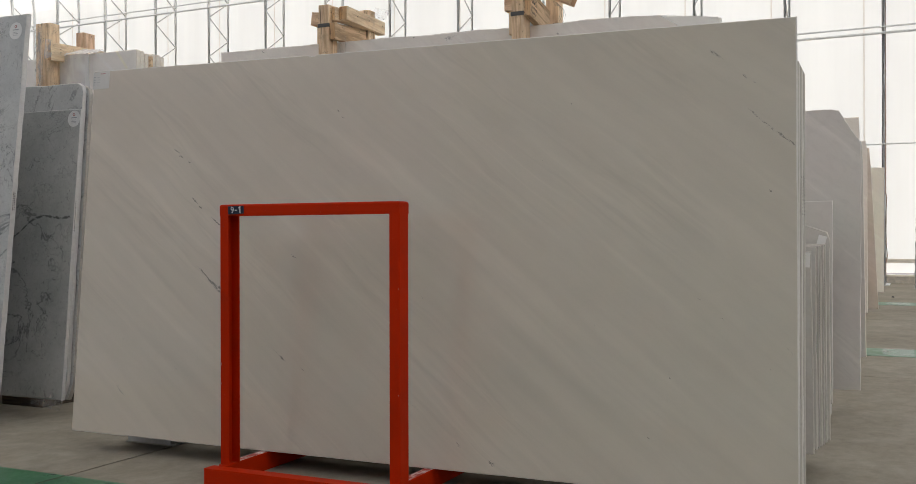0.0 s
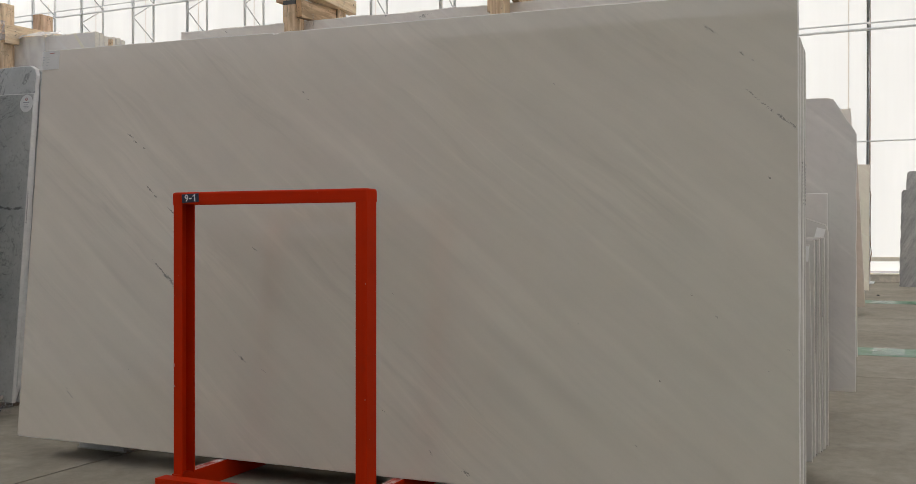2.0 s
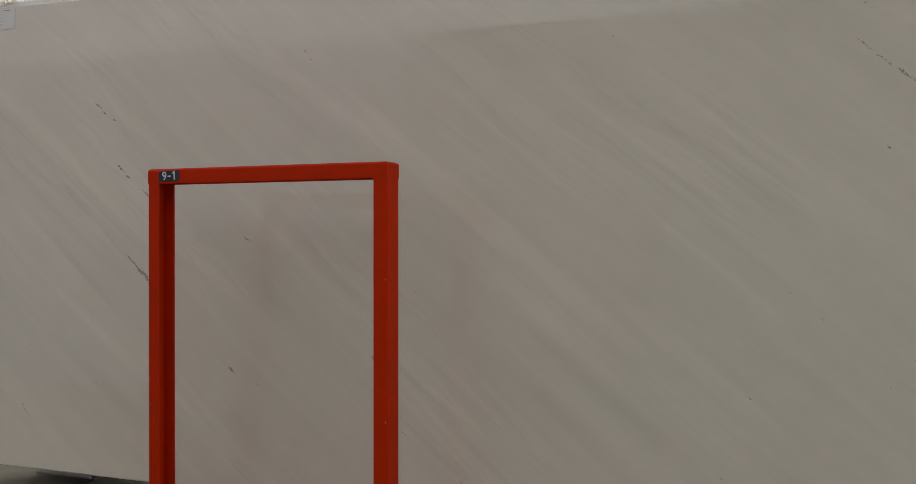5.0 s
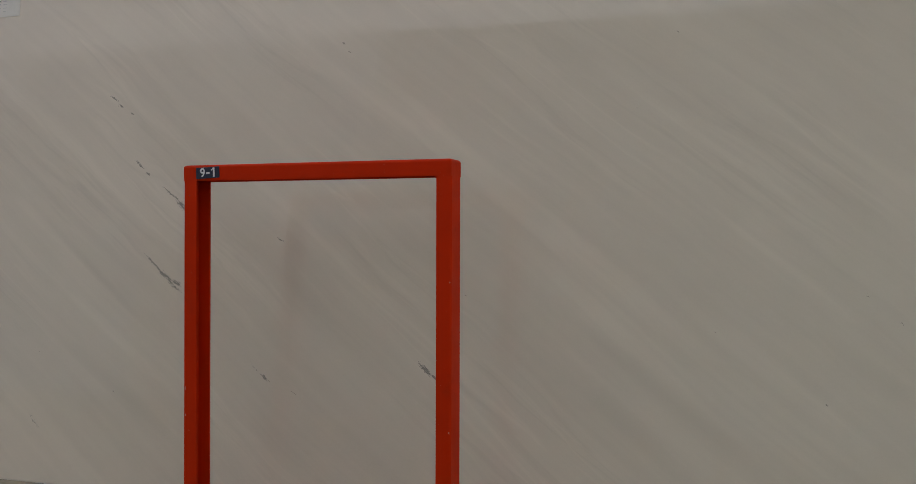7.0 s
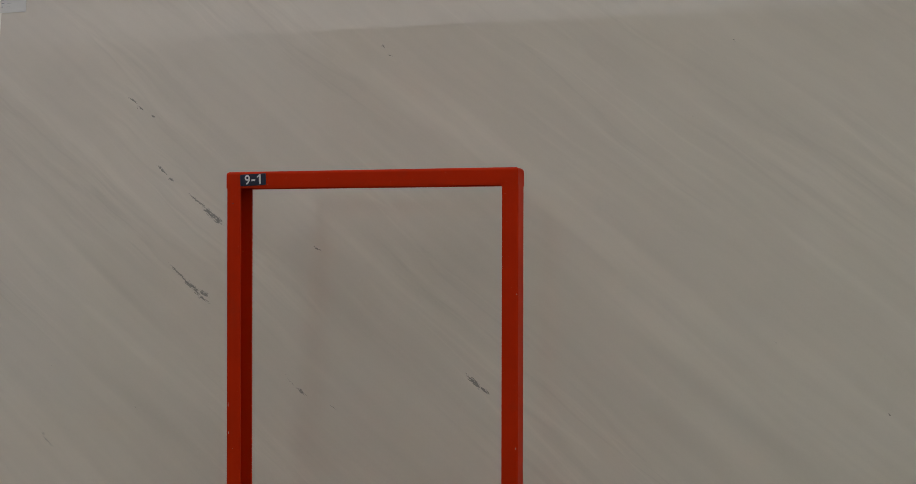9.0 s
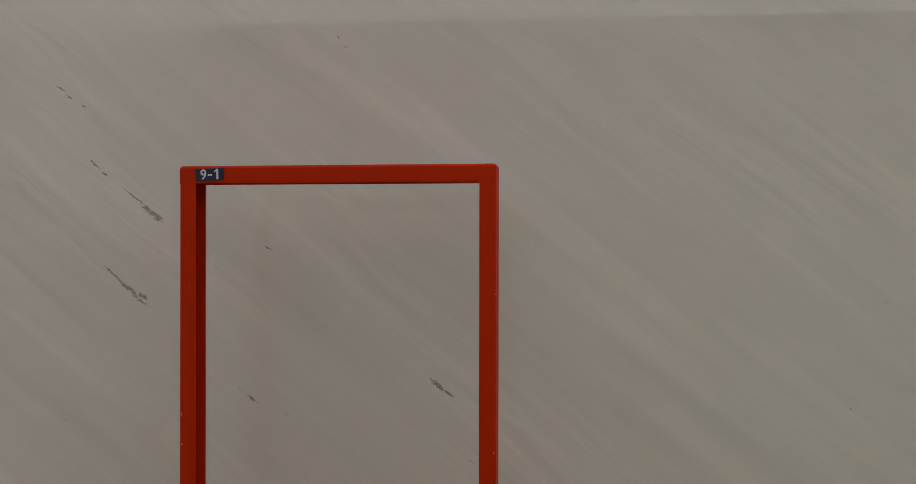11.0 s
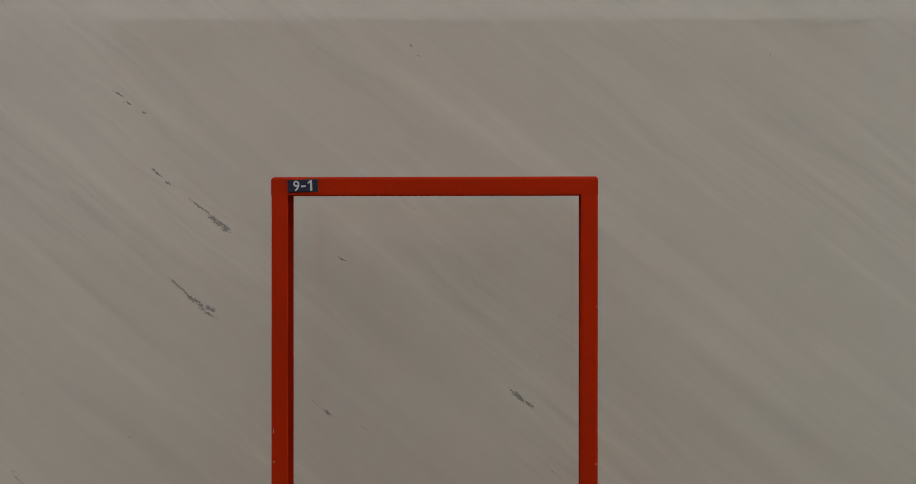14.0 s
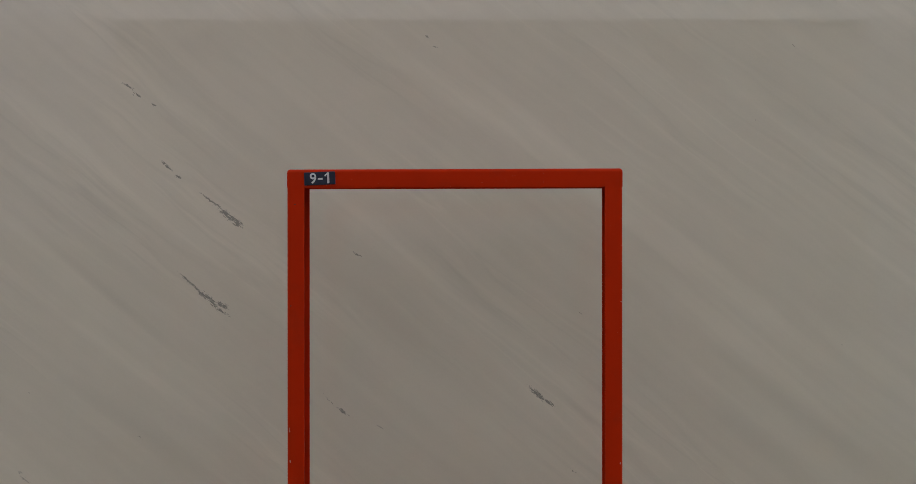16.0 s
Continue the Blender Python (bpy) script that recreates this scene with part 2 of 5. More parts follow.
def white_marble():
    """Mirror polished white marble: drifting diagonal streaks of slightly warmer, cooler, paler and greyer stone."""
    m = Mat("white_marble")
    tc = m.n.new("ShaderNodeTexCoord")
    drift = m.add("TexNoise", Scale=1.7, Detail=3.0, Roughness=0.5)
    m.link(tc.outputs["Object"], drift.inputs["Vector"])
    bent = m.n.new("ShaderNodeVectorMath")
    bent.operation = "MULTIPLY_ADD"
    m.link(drift.outputs["Color"], bent.inputs[0])
    bent.inputs[1].default_value = (0.07, 0.0, 0.07)
    m.link(tc.outputs["Object"], bent.inputs[2])

    def along(turn, scale, shift):
        mp = m.n.new("ShaderNodeMapping")
        mp.inputs["Location"].default_value = (shift, 3.1 * shift, 1.7 * shift)
        mp.inputs["Scale"].default_value = scale
        low = m.n.new("ShaderNodeVectorRotate")
        low.rotation_type = "EULER_XYZ"
        low.inputs["Rotation"].default_value = (0, radians(turn), 0)
        m.link(bent.outputs[0], low.inputs["Vector"])
        m.link(low.outputs[0], mp.inputs["Vector"])
        return mp.outputs[0]

    def swing(fac, amount):
        return m.math("MULTIPLY", m.math("SUBTRACT", fac, 0.5), amount)

    broad = m.noise(along(-38, (0.5, 1, 2.6), 0.0), 1.4, 4, 0.55)
    hue = m.noise(along(-37, (0.5, 1, 1.5), 4.0), 1.2, 3, 0.5)
    ribbons = m.noise(along(-38, (0.55, 1, 9.0), 7.0), 1.0, 3, 0.5, 0.2)
    lines = m.noise(along(-39, (1.3, 1, 30.0), 11.0), 1.0, 3, 0.55, 0.2)
    cloud = m.noise(along(-30, (2.0, 1, 3.5), 15.0), 2.2, 5, 0.62, 0.4)
    crystal = m.noise(tc.outputs["Object"], 190.0, 3, 0.7)
    where = m.ramp(m.noise(along(-38, (0.9, 1, 3.0), 19.0), 1.3, 3, 0.55), (0.46, 0.0), (0.60, 1.0))

    def crease(turn, scale, shift, wide):
        ridge = m.math("ABSOLUTE", m.math("SUBTRACT", m.noise(along(turn, scale, shift), 1.0, 4, 0.5, 0.3), 0.5))
        return m.math("MULTIPLY", m.ramp(ridge, (0.0, 1.0), (wide, 0.0)), where)

    tone = m.math("ADD", 1.0, swing(broad, 0.11))
    for value in (swing(ribbons, 0.15), swing(lines, 0.10), swing(cloud, 0.10), swing(crystal, 0.05),
                  m.math("MULTIPLY", crease(-38, (0.8, 1, 11.0), 23.0, 0.03), -0.05),
                  m.math("MULTIPLY", crease(-39, (0.9, 1, 15.0), 29.0, 0.04), 0.045)):
        tone = m.math("ADD", tone, value)
    weave = m.ramp(lines, (0.36, 0.55), (0.60, 1.0))
    for group, amount in ((PALE_BANDS, 0.075), (DEEP_BANDS, -0.07)):
        most = None
        for x, z, length, width, angle in group:
            mp = m.n.new("ShaderNodeMapping")
            mp.vector_type = "TEXTURE"
            mp.inputs["Location"].default_value = (x, 0, z)
            mp.inputs["Rotation"].default_value = (0, radians(-angle), 0)
            mp.inputs["Scale"].default_value = (length * 0.70, 10.0, width * 0.70)
            m.link(tc.outputs["Object"], mp.inputs["Vector"])
            ln = m.n.new("ShaderNodeVectorMath")
            ln.operation = "LENGTH"
            m.link(mp.outputs[0], ln.inputs[0])
            soft = m.math("SUBTRACT", 1.0, ln.outputs["Value"], True)
            most = soft if most is None else m.math("MAXIMUM", most, soft)
        most = m.math("POWER", most, 0.8)
        tone = m.math("ADD", tone, m.math("MULTIPLY", m.math("MULTIPLY", most, weave), amount))
    axis = m.n.new("ShaderNodeSeparateXYZ")
    m.link(tc.outputs["Object"], axis.inputs[0])
    side = m.math("ADD", m.math("MULTIPLY", axis.outputs[0], 0.30), m.math("ADD", 0.30, swing(hue, 0.7)))
    col = m.mix(m.ramp(side, (0.0, 0.0), (1.0, 1.0)), (0.651, 0.584, 0.504), (0.631, 0.588, 0.498))
    scaled = m.n.new("ShaderNodeVectorMath")
    scaled.operation = "SCALE"
    m.link(col, scaled.inputs[0])
    m.link(tone, scaled.inputs["Scale"])
    col = veined(m, scaled.outputs[0], MARKS, (0.185, 0.175, 0.165))
    return m.set(col, m.math("ADD", 0.002, m.math("MULTIPLY", cloud, 0.01)), spec=MARBLE_GLOSS)


def grey_marble(name, light, dark, vein, rough, vary=True, marks=(), veins=0.6):
    """Grey marble: cloudy ground, fine crystals, wandering hair veins and small dark flecks."""
    m = Mat(name)
    p = m.coords(vary=vary)
    cloud = m.noise(p, 4.5, 7, 0.66, 0.3)
    patch = m.noise(m.coords((0, 25, 0), (1.0, 1.0, 1.6), vary), 1.5, 4, 0.6)
    fine = m.noise(p, 60.0, 4, 0.7)
    grain = m.noise(p, 240.0, 3, 0.7)
    f = m.math("ADD", m.math("MULTIPLY", cloud, 0.40), m.math("ADD", m.math("MULTIPLY", patch, 0.25), m.math("ADD", m.math("MULTIPLY", fine, 0.20), m.math("MULTIPLY", grain, 0.15))))
    col = m.ramp(f, (0.40, dark), (0.60, light))
    for scale, wide, lo, hi, force in ((2.3, 0.014, 0.44, 0.58, 1.0), (5.5, 0.011, 0.48, 0.62, 0.8), (12.0, 0.014, 0.54, 0.66, 0.6)):
        ridge = m.math("ABSOLUTE", m.math("SUBTRACT", m.noise(p, scale, 7, 0.62, 0.7), 0.5))
        here = m.ramp(m.noise(p, scale * 0.9 + 0.7, 3), (lo, 0.0), (hi, 1.0))
        line = m.math("MULTIPLY", m.math("MULTIPLY", m.ramp(ridge, (0.0, 1.0), (wide, 0.0)), here), force * veins)
        col = m.mix(line, col, vein)
    spots = m.ramp(m.noise(m.coords((0, 60, 0), (1.0, 1.0, 1.7), vary), 24.0, 4, 0.68), (0.675, 0.0), (0.72, 1.0))
    col = m.mix(m.math("MULTIPLY", spots, 0.75), col, vein)
    dots = m.ramp(m.noise(p, 75.0, 3, 0.6), (0.62, 0.0), (0.70, 1.0))
    col = m.mix(m.math("MULTIPLY", dots, 0.4), col, vein)
    if marks:
        col = veined(m, col, marks, vein)
    return m.set(col, m.math("ADD", rough, m.math("MULTIPLY", fine, 0.03)), spec=0.5)


def sawn(name, light, dark):
    """Sawn, unpolished stone edge with vertical saw marks."""
    m = Mat(name)
    p = m.coords((0, 0, 0), (40, 40, 110))
    n = m.noise(p, 1.0, 4, 0.6)
    q = m.noise(m.coords(), 30.0, 4, 0.65)
    m.bump(m.math("ADD", n, q), 0.10, 0.002)
    return m.set(m.ramp(m.math("MULTIPLY", m.math("ADD", n, q), 0.5), (0.28, dark), (0.62, light)), 0.7)


def painted(name, base, worn, rough=0.32):
    """Sprayed steel paint: slightly uneven, dusty, with chips."""
    m = Mat(name)
    p = m.coords()
    n = m.noise(p, 5.0, 5, 0.6)
    dust = m.noise(m.coords(), 14.0, 6, 0.7)
    chips = m.ramp(m.noise(p, 160.0, 4, 0.75), (0.705, 0.0), (0.725, 1.0))
    col = m.mix(m.ramp(n, (0.35, 0.0), (0.7, 0.35)), base, worn)
    col = m.mix(m.math("MULTIPLY", m.ramp(dust, (0.55, 0.0), (0.75, 1.0)), 0.25), col, (0.22, 0.03, 0.012))
    col = m.mix(m.math("MULTIPLY", chips, 0.5), col, (0.5, 0.42, 0.38))
    m.bump(m.noise(p, 110.0, 3), 0.08, 0.001)
    return m.set(col, m.math("ADD", rough, m.math("MULTIPLY", dust, 0.22)), spec=0.08)


def worn_red():
    """Red paint on the rail tops, scratched white by the slabs."""
    m = Mat("worn_red_paint")
    p = m.coords((0, 0, 0), (1, 0.35, 1))
    n = m.noise(p, 70.0, 5, 0.7)
    big = m.noise(m.coords(), 9.0, 3, 0.6)
    s = m.ramp(m.math("ADD", m.math("MULTIPLY", n, 0.6), m.math("MULTIPLY", big, 0.4)), (0.44, 0.0), (0.60, 1.0))
    m.bump(n, 0.2, 0.002)
    return m.set(m.mix(s, (0.42, 0.035, 0.015), (0.72, 0.66, 0.62)), 0.6)


def concrete():
    m = Mat("trowelled_concrete")
    p = m.coords()
    big = m.noise(p, 0.55, 6, 0.62, 0.4)
    mid = m.noise(m.coords((0, 0, 25), (1.0, 0.8, 1.0)), 5.0, 7, 0.70, 0.3)
    swirl = m.noise(m.coords((3, 1, 0), (1.0, 0.8, 1.0)), 17.0, 5, 0.66, 0.4)
    fine = m.noise(p, 160.0, 4, 0.7)
    f = m.math("ADD", m.math("MULTIPLY", big, 0.34), m.math("ADD", m.math("MULTIPLY", mid, 0.34), m.math("ADD", m.math("MULTIPLY", swirl, 0.22), m.math("MULTIPLY", fine, 0.10))))
    col = m.ramp(f, (0.38, (0.200, 0.176, 0.136)), (0.5, (0.280, 0.250, 0.198)), (0.62, (0.362, 0.327, 0.264)))
    stains = m.ramp(m.noise(p, 1.4, 7, 0.7, 0.8), (0.58, 0.0), (0.74, 1.0))
    col = m.mix(m.math("MULTIPLY", stains, 0.40), col, (0.185, 0.155, 0.122))
    dust = m.ramp(m.noise(m.coords((9, 4, 0), (1.0, 0.7, 1.0)), 3.4, 6, 0.68, 0.3), (0.53, 0.0), (0.68, 1.0))
    col = m.mix(m.math("MULTIPLY", dust, 0.26), col, (0.355, 0.325, 0.275))
    m.bump(m.math("ADD", mid, m.math("MULTIPLY", fine, 0.3)), 0.12, 0.003)
    return m.set(col, m.ramp(mid, (0.3, 0.72), (0.7, 0.9)), spec=0.16)


def floor_paint():
    """Green floor marking, worn down to the concrete, partly under a glossy clear tape."""
    m = Mat("worn_green_floor_paint")
    p = m.coords()
    n = m.noise(p, 6.0, 6, 0.7, 0.4)
    fine = m.noise(p, 90.0, 4, 0.7)
    s = m.ramp(m.math("ADD", m.math("MULTIPLY", n, 0.7), m.math("MULTIPLY", fine, 0.3)), (0.52, 0.0), (0.74, 0.6))
    col = m.mix(m.noise(p, 2.0, 4), (0.025, 0.13, 0.056), (0.05, 0.185, 0.082))
    m.bump(n, 0.2, 0.003)
    return m.set(m.mix(s, col, (0.38, 0.36, 0.32)), m.ramp(n, (0.35, 0.25), (0.65, 0.5)))


def timber(name, light, dark, along="z"):
    """Rough sawn softwood, its grain along the given axis of the piece."""
    m = Mat(name)
    scale = {"x": (1.2, 22, 22), "y": (22, 1.2, 22), "z": (22, 22, 1.2)}[along]
    p = m.coords((2, 3, 4), scale)
    grain = m.noise(p, 1.6, 5, 0.6, 0.6)
    fib = m.noise(m.coords((2, 3, 4), tuple(4 * s for s in scale)), 1.0, 4, 0.7)
    blot = m.noise(m.coords((0, 0, 0), tuple(0.3 + 0.05 * v for v in scale)), 13.0, 5, 0.65)
    f = m.math("ADD", m.math("MULTIPLY", grain, 0.6), m.math("MULTIPLY", fib, 0.4))
    col = m.ramp(f, (0.34, tuple(0.72 * v for v in dark)), (0.44, dark), (0.54, light))
    knots = m.ramp(m.noise(m.coords((0, 0, 0), tuple(0.4 * s + 4 for s in scale)), 1.0, 2, 0.5), (0.70, 0.0), (0.76, 1.0))
    col = m.mix(m.math("MULTIPLY", knots, 0.6), col, (0.10, 0.055, 0.03))
    col = m.mix(m.math("MULTIPLY", m.ramp(blot, (0.48, 0.0), (0.68, 1.0)), 0.50), col, (0.36, 0.215, 0.12))
    splits = m.ramp(m.noise(m.coords((1, 2, 1), tuple(2.2 * s for s in scale)), 1.0, 3, 0.5, 0.4), (0.66, 0.0), (0.69, 1.0))
    col = m.mix(m.math("MULTIPLY", splits, 0.75), col, (0.06, 0.035, 0.02))
    grime = m.ramp(m.noise(m.coords((4, 1, 2), (1, 1, 1)), 24.0, 6, 0.72, 0.4), (0.54, 0.0), (0.70, 1.0))
    col = m.mix(m.math("MULTIPLY", grime, 0.45), col, tuple(0.42 * v for v in dark))
    worm = m.add("TexVoronoi", Scale=85.0, Randomness=1.0)
    m.link(m.coords(), worm.inputs["Vector"])
    holes = m.math("MULTIPLY", m.ramp(worm.outputs["Distance"], (0.16, 1.0), (0.22, 0.0)), m.ramp(m.noise(m.coords((7, 3, 5), (1, 1, 1)), 12.0, 2, 0.5), (0.50, 0.0), (0.58, 1.0)))
    col = m.mix(m.math("MULTIPLY", holes, 0.8), col, (0.05, 0.03, 0.02))
    m.bump(f, 0.5, 0.003)
    return m.set(col, 0.75)


def steel(name, base, rough=0.45, metal=0.85):
    m = Mat(name)
    p = m.coords()
    n = m.noise(p, 18.0, 5, 0.65)
    v = tuple(0.90 * c for c in base)
    return m.set(m.ramp(n, (0.32, v), (0.62, base)), m.ramp(n, (0.3, rough + 0.15), (0.7, rough)), metal)


def plain(name, color, rough=0.6, vary=0.12, scale=25.0):
    m = Mat(name)
    n = m.noise(m.coords(), scale, 5, 0.65)
    low = tuple(c * (1 - 2 * vary) for c in color)
    m.bump(n, 0.1, 0.002)
    return m.set(m.ramp(n, (0.3, low), (0.65, color)), rough)


def membrane(name, tint, solid=0.35):
    """White coated fabric that lets daylight through, with faint vertical folds and stains."""
    m = Mat(name)
    p = m.coords((0, 0, 0), (1.0, 1.0, 0.08), False)
    folds = m.noise(p, 1.3, 4, 0.6)
    spots = m.ramp(m.noise(m.coords(vary=False), 1.1, 6, 0.7, 0.5), (0.64, 0.0), (0.78, 1.0))
    col = m.ramp(folds, (0.3, tuple(c * 0.93 for c in tint)), (0.65, tint))
    col = m.mix(m.math("MULTIPLY", spots, 0.10), col, (0.75, 0.66, 0.55))
    tr = m.n.new("ShaderNodeBsdfTranslucent")
    df = m.n.new("ShaderNodeBsdfDiffuse")
    mx = m.n.new("ShaderNodeMixShader")
    mx.inputs[0].default_value = solid
    m.link(col, tr.inputs["Color"])
    m.link(col, df.inputs["Color"])
    m.link(tr.outputs[0], mx.inputs[1])
    m.link(df.outputs[0], mx.inputs[2])
    m.link(mx.outputs[0], m.out.inputs["Surface"])
    return m.m


def backlit_film(name):
    """Several layers of milky film that glow with the light behind them."""
    m = Mat(name)
    n = m.noise(m.coords((0, 0, 0), (1.2, 1, 0.5)), 16.0, 5, 0.65, 1.2)
    m.bump(n, 0.3, 0.004)
    m.set((0.90, 0.89, 0.86), 0.3)
    tr = m.n.new("ShaderNodeBsdfTranslucent")
    tr.inputs["Color"].default_value = (0.93, 0.92, 0.89, 1)
    mx = m.n.new("ShaderNodeMixShader")
    m.link(m.ramp(n, (0.3, 0.80), (0.7, 0.45)), mx.inputs[0])
    m.link(m.bsdf.outputs[0], mx.inputs[1])
    m.link(tr.outputs[0], mx.inputs[2])
    m.link(mx.outputs[0], m.out.inputs["Surface"])
    return m.m


def film_material(name="stretch_film", thin=0.04, thick=0.38, relief=0.6, scale=30.0):
    """Thin stretch film, crumpled, clear where single and milky where it lies in folds."""
    m = Mat(name)
    n = m.noise(m.coords((0, 0, 0), (1, 1, 0.4)), scale, 5 if scale > 20 else 2, 0.7 if scale > 20 else 0.45, 1.0)
    m.bump(n, relief, 0.006)
    m.set((0.97, 0.965, 0.95), 0.25)
    m.link(m.ramp(n, (0.35, thin), (0.7, thick)), m.bsdf.inputs["Alpha"])
    return m.m


MARBLE_GLOSS = 0.80
WHITE_MARBLE = white_marble()
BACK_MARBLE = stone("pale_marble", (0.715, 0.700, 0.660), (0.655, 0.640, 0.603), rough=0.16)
DULL_MARBLE = stone("honed_marble", (0.93, 0.89, 0.83), (0.87, 0.83, 0.775), rough=0.40)
CREAM_MARBLE = stone("cream_marble", (0.93, 0.87, 0.79), (0.88, 0.81, 0.73), rough=0.35)
STAINED_MARBLE = stone("stained_marble", (0.93, 0.89, 0.83), (0.87, 0.83, 0.775), rough=0.40, vary=False,
                       marks=[(0.565, 1.748, 0.050, 0.020, 8, 0.80), (0.600, 1.755, 0.020, 0.010, 8, 0.75), (0.40, 1.766, 0.012, 0.010, 0, 0.95), (-0.38, 1.765, 0.020, 0.006, -30, 0.9), (1.05, 1.72, 0.030, 0.006, -35, 0.85)])
SANDY_MARBLE = stone("sandy_marble", (0.95, 0.90, 0.77), (0.90, 0.85, 0.72), rough=0.4)
BEIGE_MARBLE = stone("beige_marble", (0.76, 0.67, 0.58), (0.68, 0.59, 0.50), rough=0.35)
GREY_MARBLE = grey_marble("grey_marble", (0.62, 0.63, 0.62), (0.45, 0.46, 0.455), (0.10, 0.105, 0.105), 0.16)
VEINED_GREY = grey_marble("dark_veined_grey_marble", (0.58, 0.585, 0.57), (0.40, 0.41, 0.40), (0.085, 0.09, 0.088), 0.10, False, GREY_VEIN, 0.7)
PALE_GREY = grey_marble("pale_grey_marble", (0.57, 0.585, 0.58), (0.41, 0.42, 0.42), (0.11, 0.12, 0.125), 0.35, True, (), 0.9)
DARK_GREY = grey_marble("dark_grey_marble", (0.40, 0.40, 0.39), (0.30, 0.30, 0.295), (0.05, 0.05, 0.05), 0.3)
FAR_GREY_MARBLE = stone("striped_grey_marble", (0.50, 0.50, 0.49), (0.26, 0.265, 0.265), streak=62.0, rough=0.3, contrast=1.2, flecks=(0.13, 0.13, 0.135))
WRAPPED_MARBLE = stone("wrapped_marble", (0.97, 0.94, 0.89), (0.92, 0.89, 0.84), rough=0.22)
SAWN_CREAM = sawn("sawn_cream_edge", (0.93, 0.88, 0.78), (0.78, 0.72, 0.62))
# two darker copies of the sawn edge: shade between stacked slabs, put into colour
SAWN_HALF_SHADED = sawn("sawn_half_shaded_edge", (0.62, 0.585, 0.52), (0.46, 0.43, 0.38))
SAWN_SHADED = sawn("sawn_shaded_edge", (0.48, 0.45, 0.40), (0.34, 0.32, 0.28))
SAWN_WHITE = sawn("sawn_white_edge", (0.74, 0.715, 0.67), (0.64, 0.615, 0.57))
SAWN_GREY = sawn("sawn_grey_edge", (0.70, 0.69, 0.67), (0.58, 0.57, 0.55))
RED = painted("red_paint", (0.53, 0.024, 0.001), (0.43, 0.018, 0.001), 0.45)
WORN_RED = worn_red()
CONCRETE = concrete()
JOINT = plain("joint_filler", (0.035, 0.03, 0.027), 0.95)
GREEN = floor_paint()
PINE_Z = timber("pine_upright", (0.90, 0.67, 0.48), (0.70, 0.47, 0.31), "z")
PINE_Y = timber("pine_batten", (0.98, 0.80, 0.56), (0.84, 0.63, 0.40), "y")
PINE_X = timber("pine_cross_batten", (0.9, 0.66, 0.45), (0.7, 0.47, 0.3), "x")
OLD_PINE = timber("weathered_pine", (0.95, 0.74, 0.50), (0.72, 0.50, 0.31), "z")
# darker copy of the batten pine, with the shadow on the lower pieces coloured in
SHADED_PINE = timber("shaded_pine_batten", (0.78, 0.57, 0.36), (0.50, 0.34, 0.195), "y")
# near-black, so that the added block below reads as shade
SHADE_PINE = timber("shade_dark_pine", (0.10, 0.075, 0.055), (0.05, 0.038, 0.03), "x")
END_GRAIN = timber("pine_end_grain", (0.70, 0.45, 0.24), (0.50, 0.29, 0.14), "z")
GALVANISED = steel("galvanised_steel", (0.92, 0.93, 0.91), 0.55, 0.0)
DULL_STEEL = steel("dull_galvanised_steel", (0.62, 0.62, 0.60), 0.6, 0.0)
GREY_STEEL = steel("grey_steel", (0.55, 0.54, 0.50), 0.5, 0.1)
STRAP = steel("steel_strap", (0.13, 0.125, 0.12), 0.5, 0.5)
MEMBRANE = membrane("white_membrane", (0.94, 0.958, 0.918), 0.06)
ROOF_MEMBRANE = membrane("roof_membrane", (0.895, 0.92, 0.925), 0.45)
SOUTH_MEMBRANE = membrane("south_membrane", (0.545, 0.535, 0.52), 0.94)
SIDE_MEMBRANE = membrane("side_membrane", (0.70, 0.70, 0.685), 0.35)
SEAM = membrane("membrane_seam", (0.88, 0.84, 0.77), 0.15)
FILM = film_material()
GLOSSY_TAPE = film_material("glossy_tape", 0.06, 0.42, 0.5)
DENSE_FILM = film_material("folded_film", 0.45, 0.9, 0.10)
SMOOTH_FILM = film_material("smooth_film", 0.28, 0.52, 0.03, 7.0)
MILKY_FILM = film_material("milky_film", 0.12, 0.5, 0.08)
BACKLIT_FILM = backlit_film("wrapping_film")
PAPER = plain("white_paper", (0.80, 0.80, 0.79), 0.55, 0.03)
TAG_PAPER = plain("bright_paper_tag", (0.95, 0.94, 0.91), 0.6, 0.02)
FADED_PAPER = plain("faded_paper", (0.70, 0.685, 0.66), 0.5, 0.03)
PAPER_GREY = plain("printed_grey", (0.34, 0.35, 0.37), 0.6, 0.05)
FAINT_PRINT = plain("faint_print", (0.50, 0.50, 0.50), 0.6, 0.05)
PRINT_RED = plain("printed_red", (0.44, 0.16, 0.15), 0.6, 0.05)
NAVY = plain("navy_plate", (0.012, 0.018, 0.045), 0.35, 0.1)
CHIP = plain("bare_chip", (0.50, 0.33, 0.28), 0.7, 0.1)
CHIP_DARK = plain("dark_chip", (0.10, 0.02, 0.015), 0.7, 0.1)
LETTER = plain("white_lettering", (0.70, 0.71, 0.72), 0.5, 0.05)
INK = plain("black_stencil_ink", (0.035, 0.035, 0.04), 0.7, 0.2)
BLOCK = plain("concrete_blocks", (0.78, 0.71, 0.60), 0.85, 0.16, 9.0)
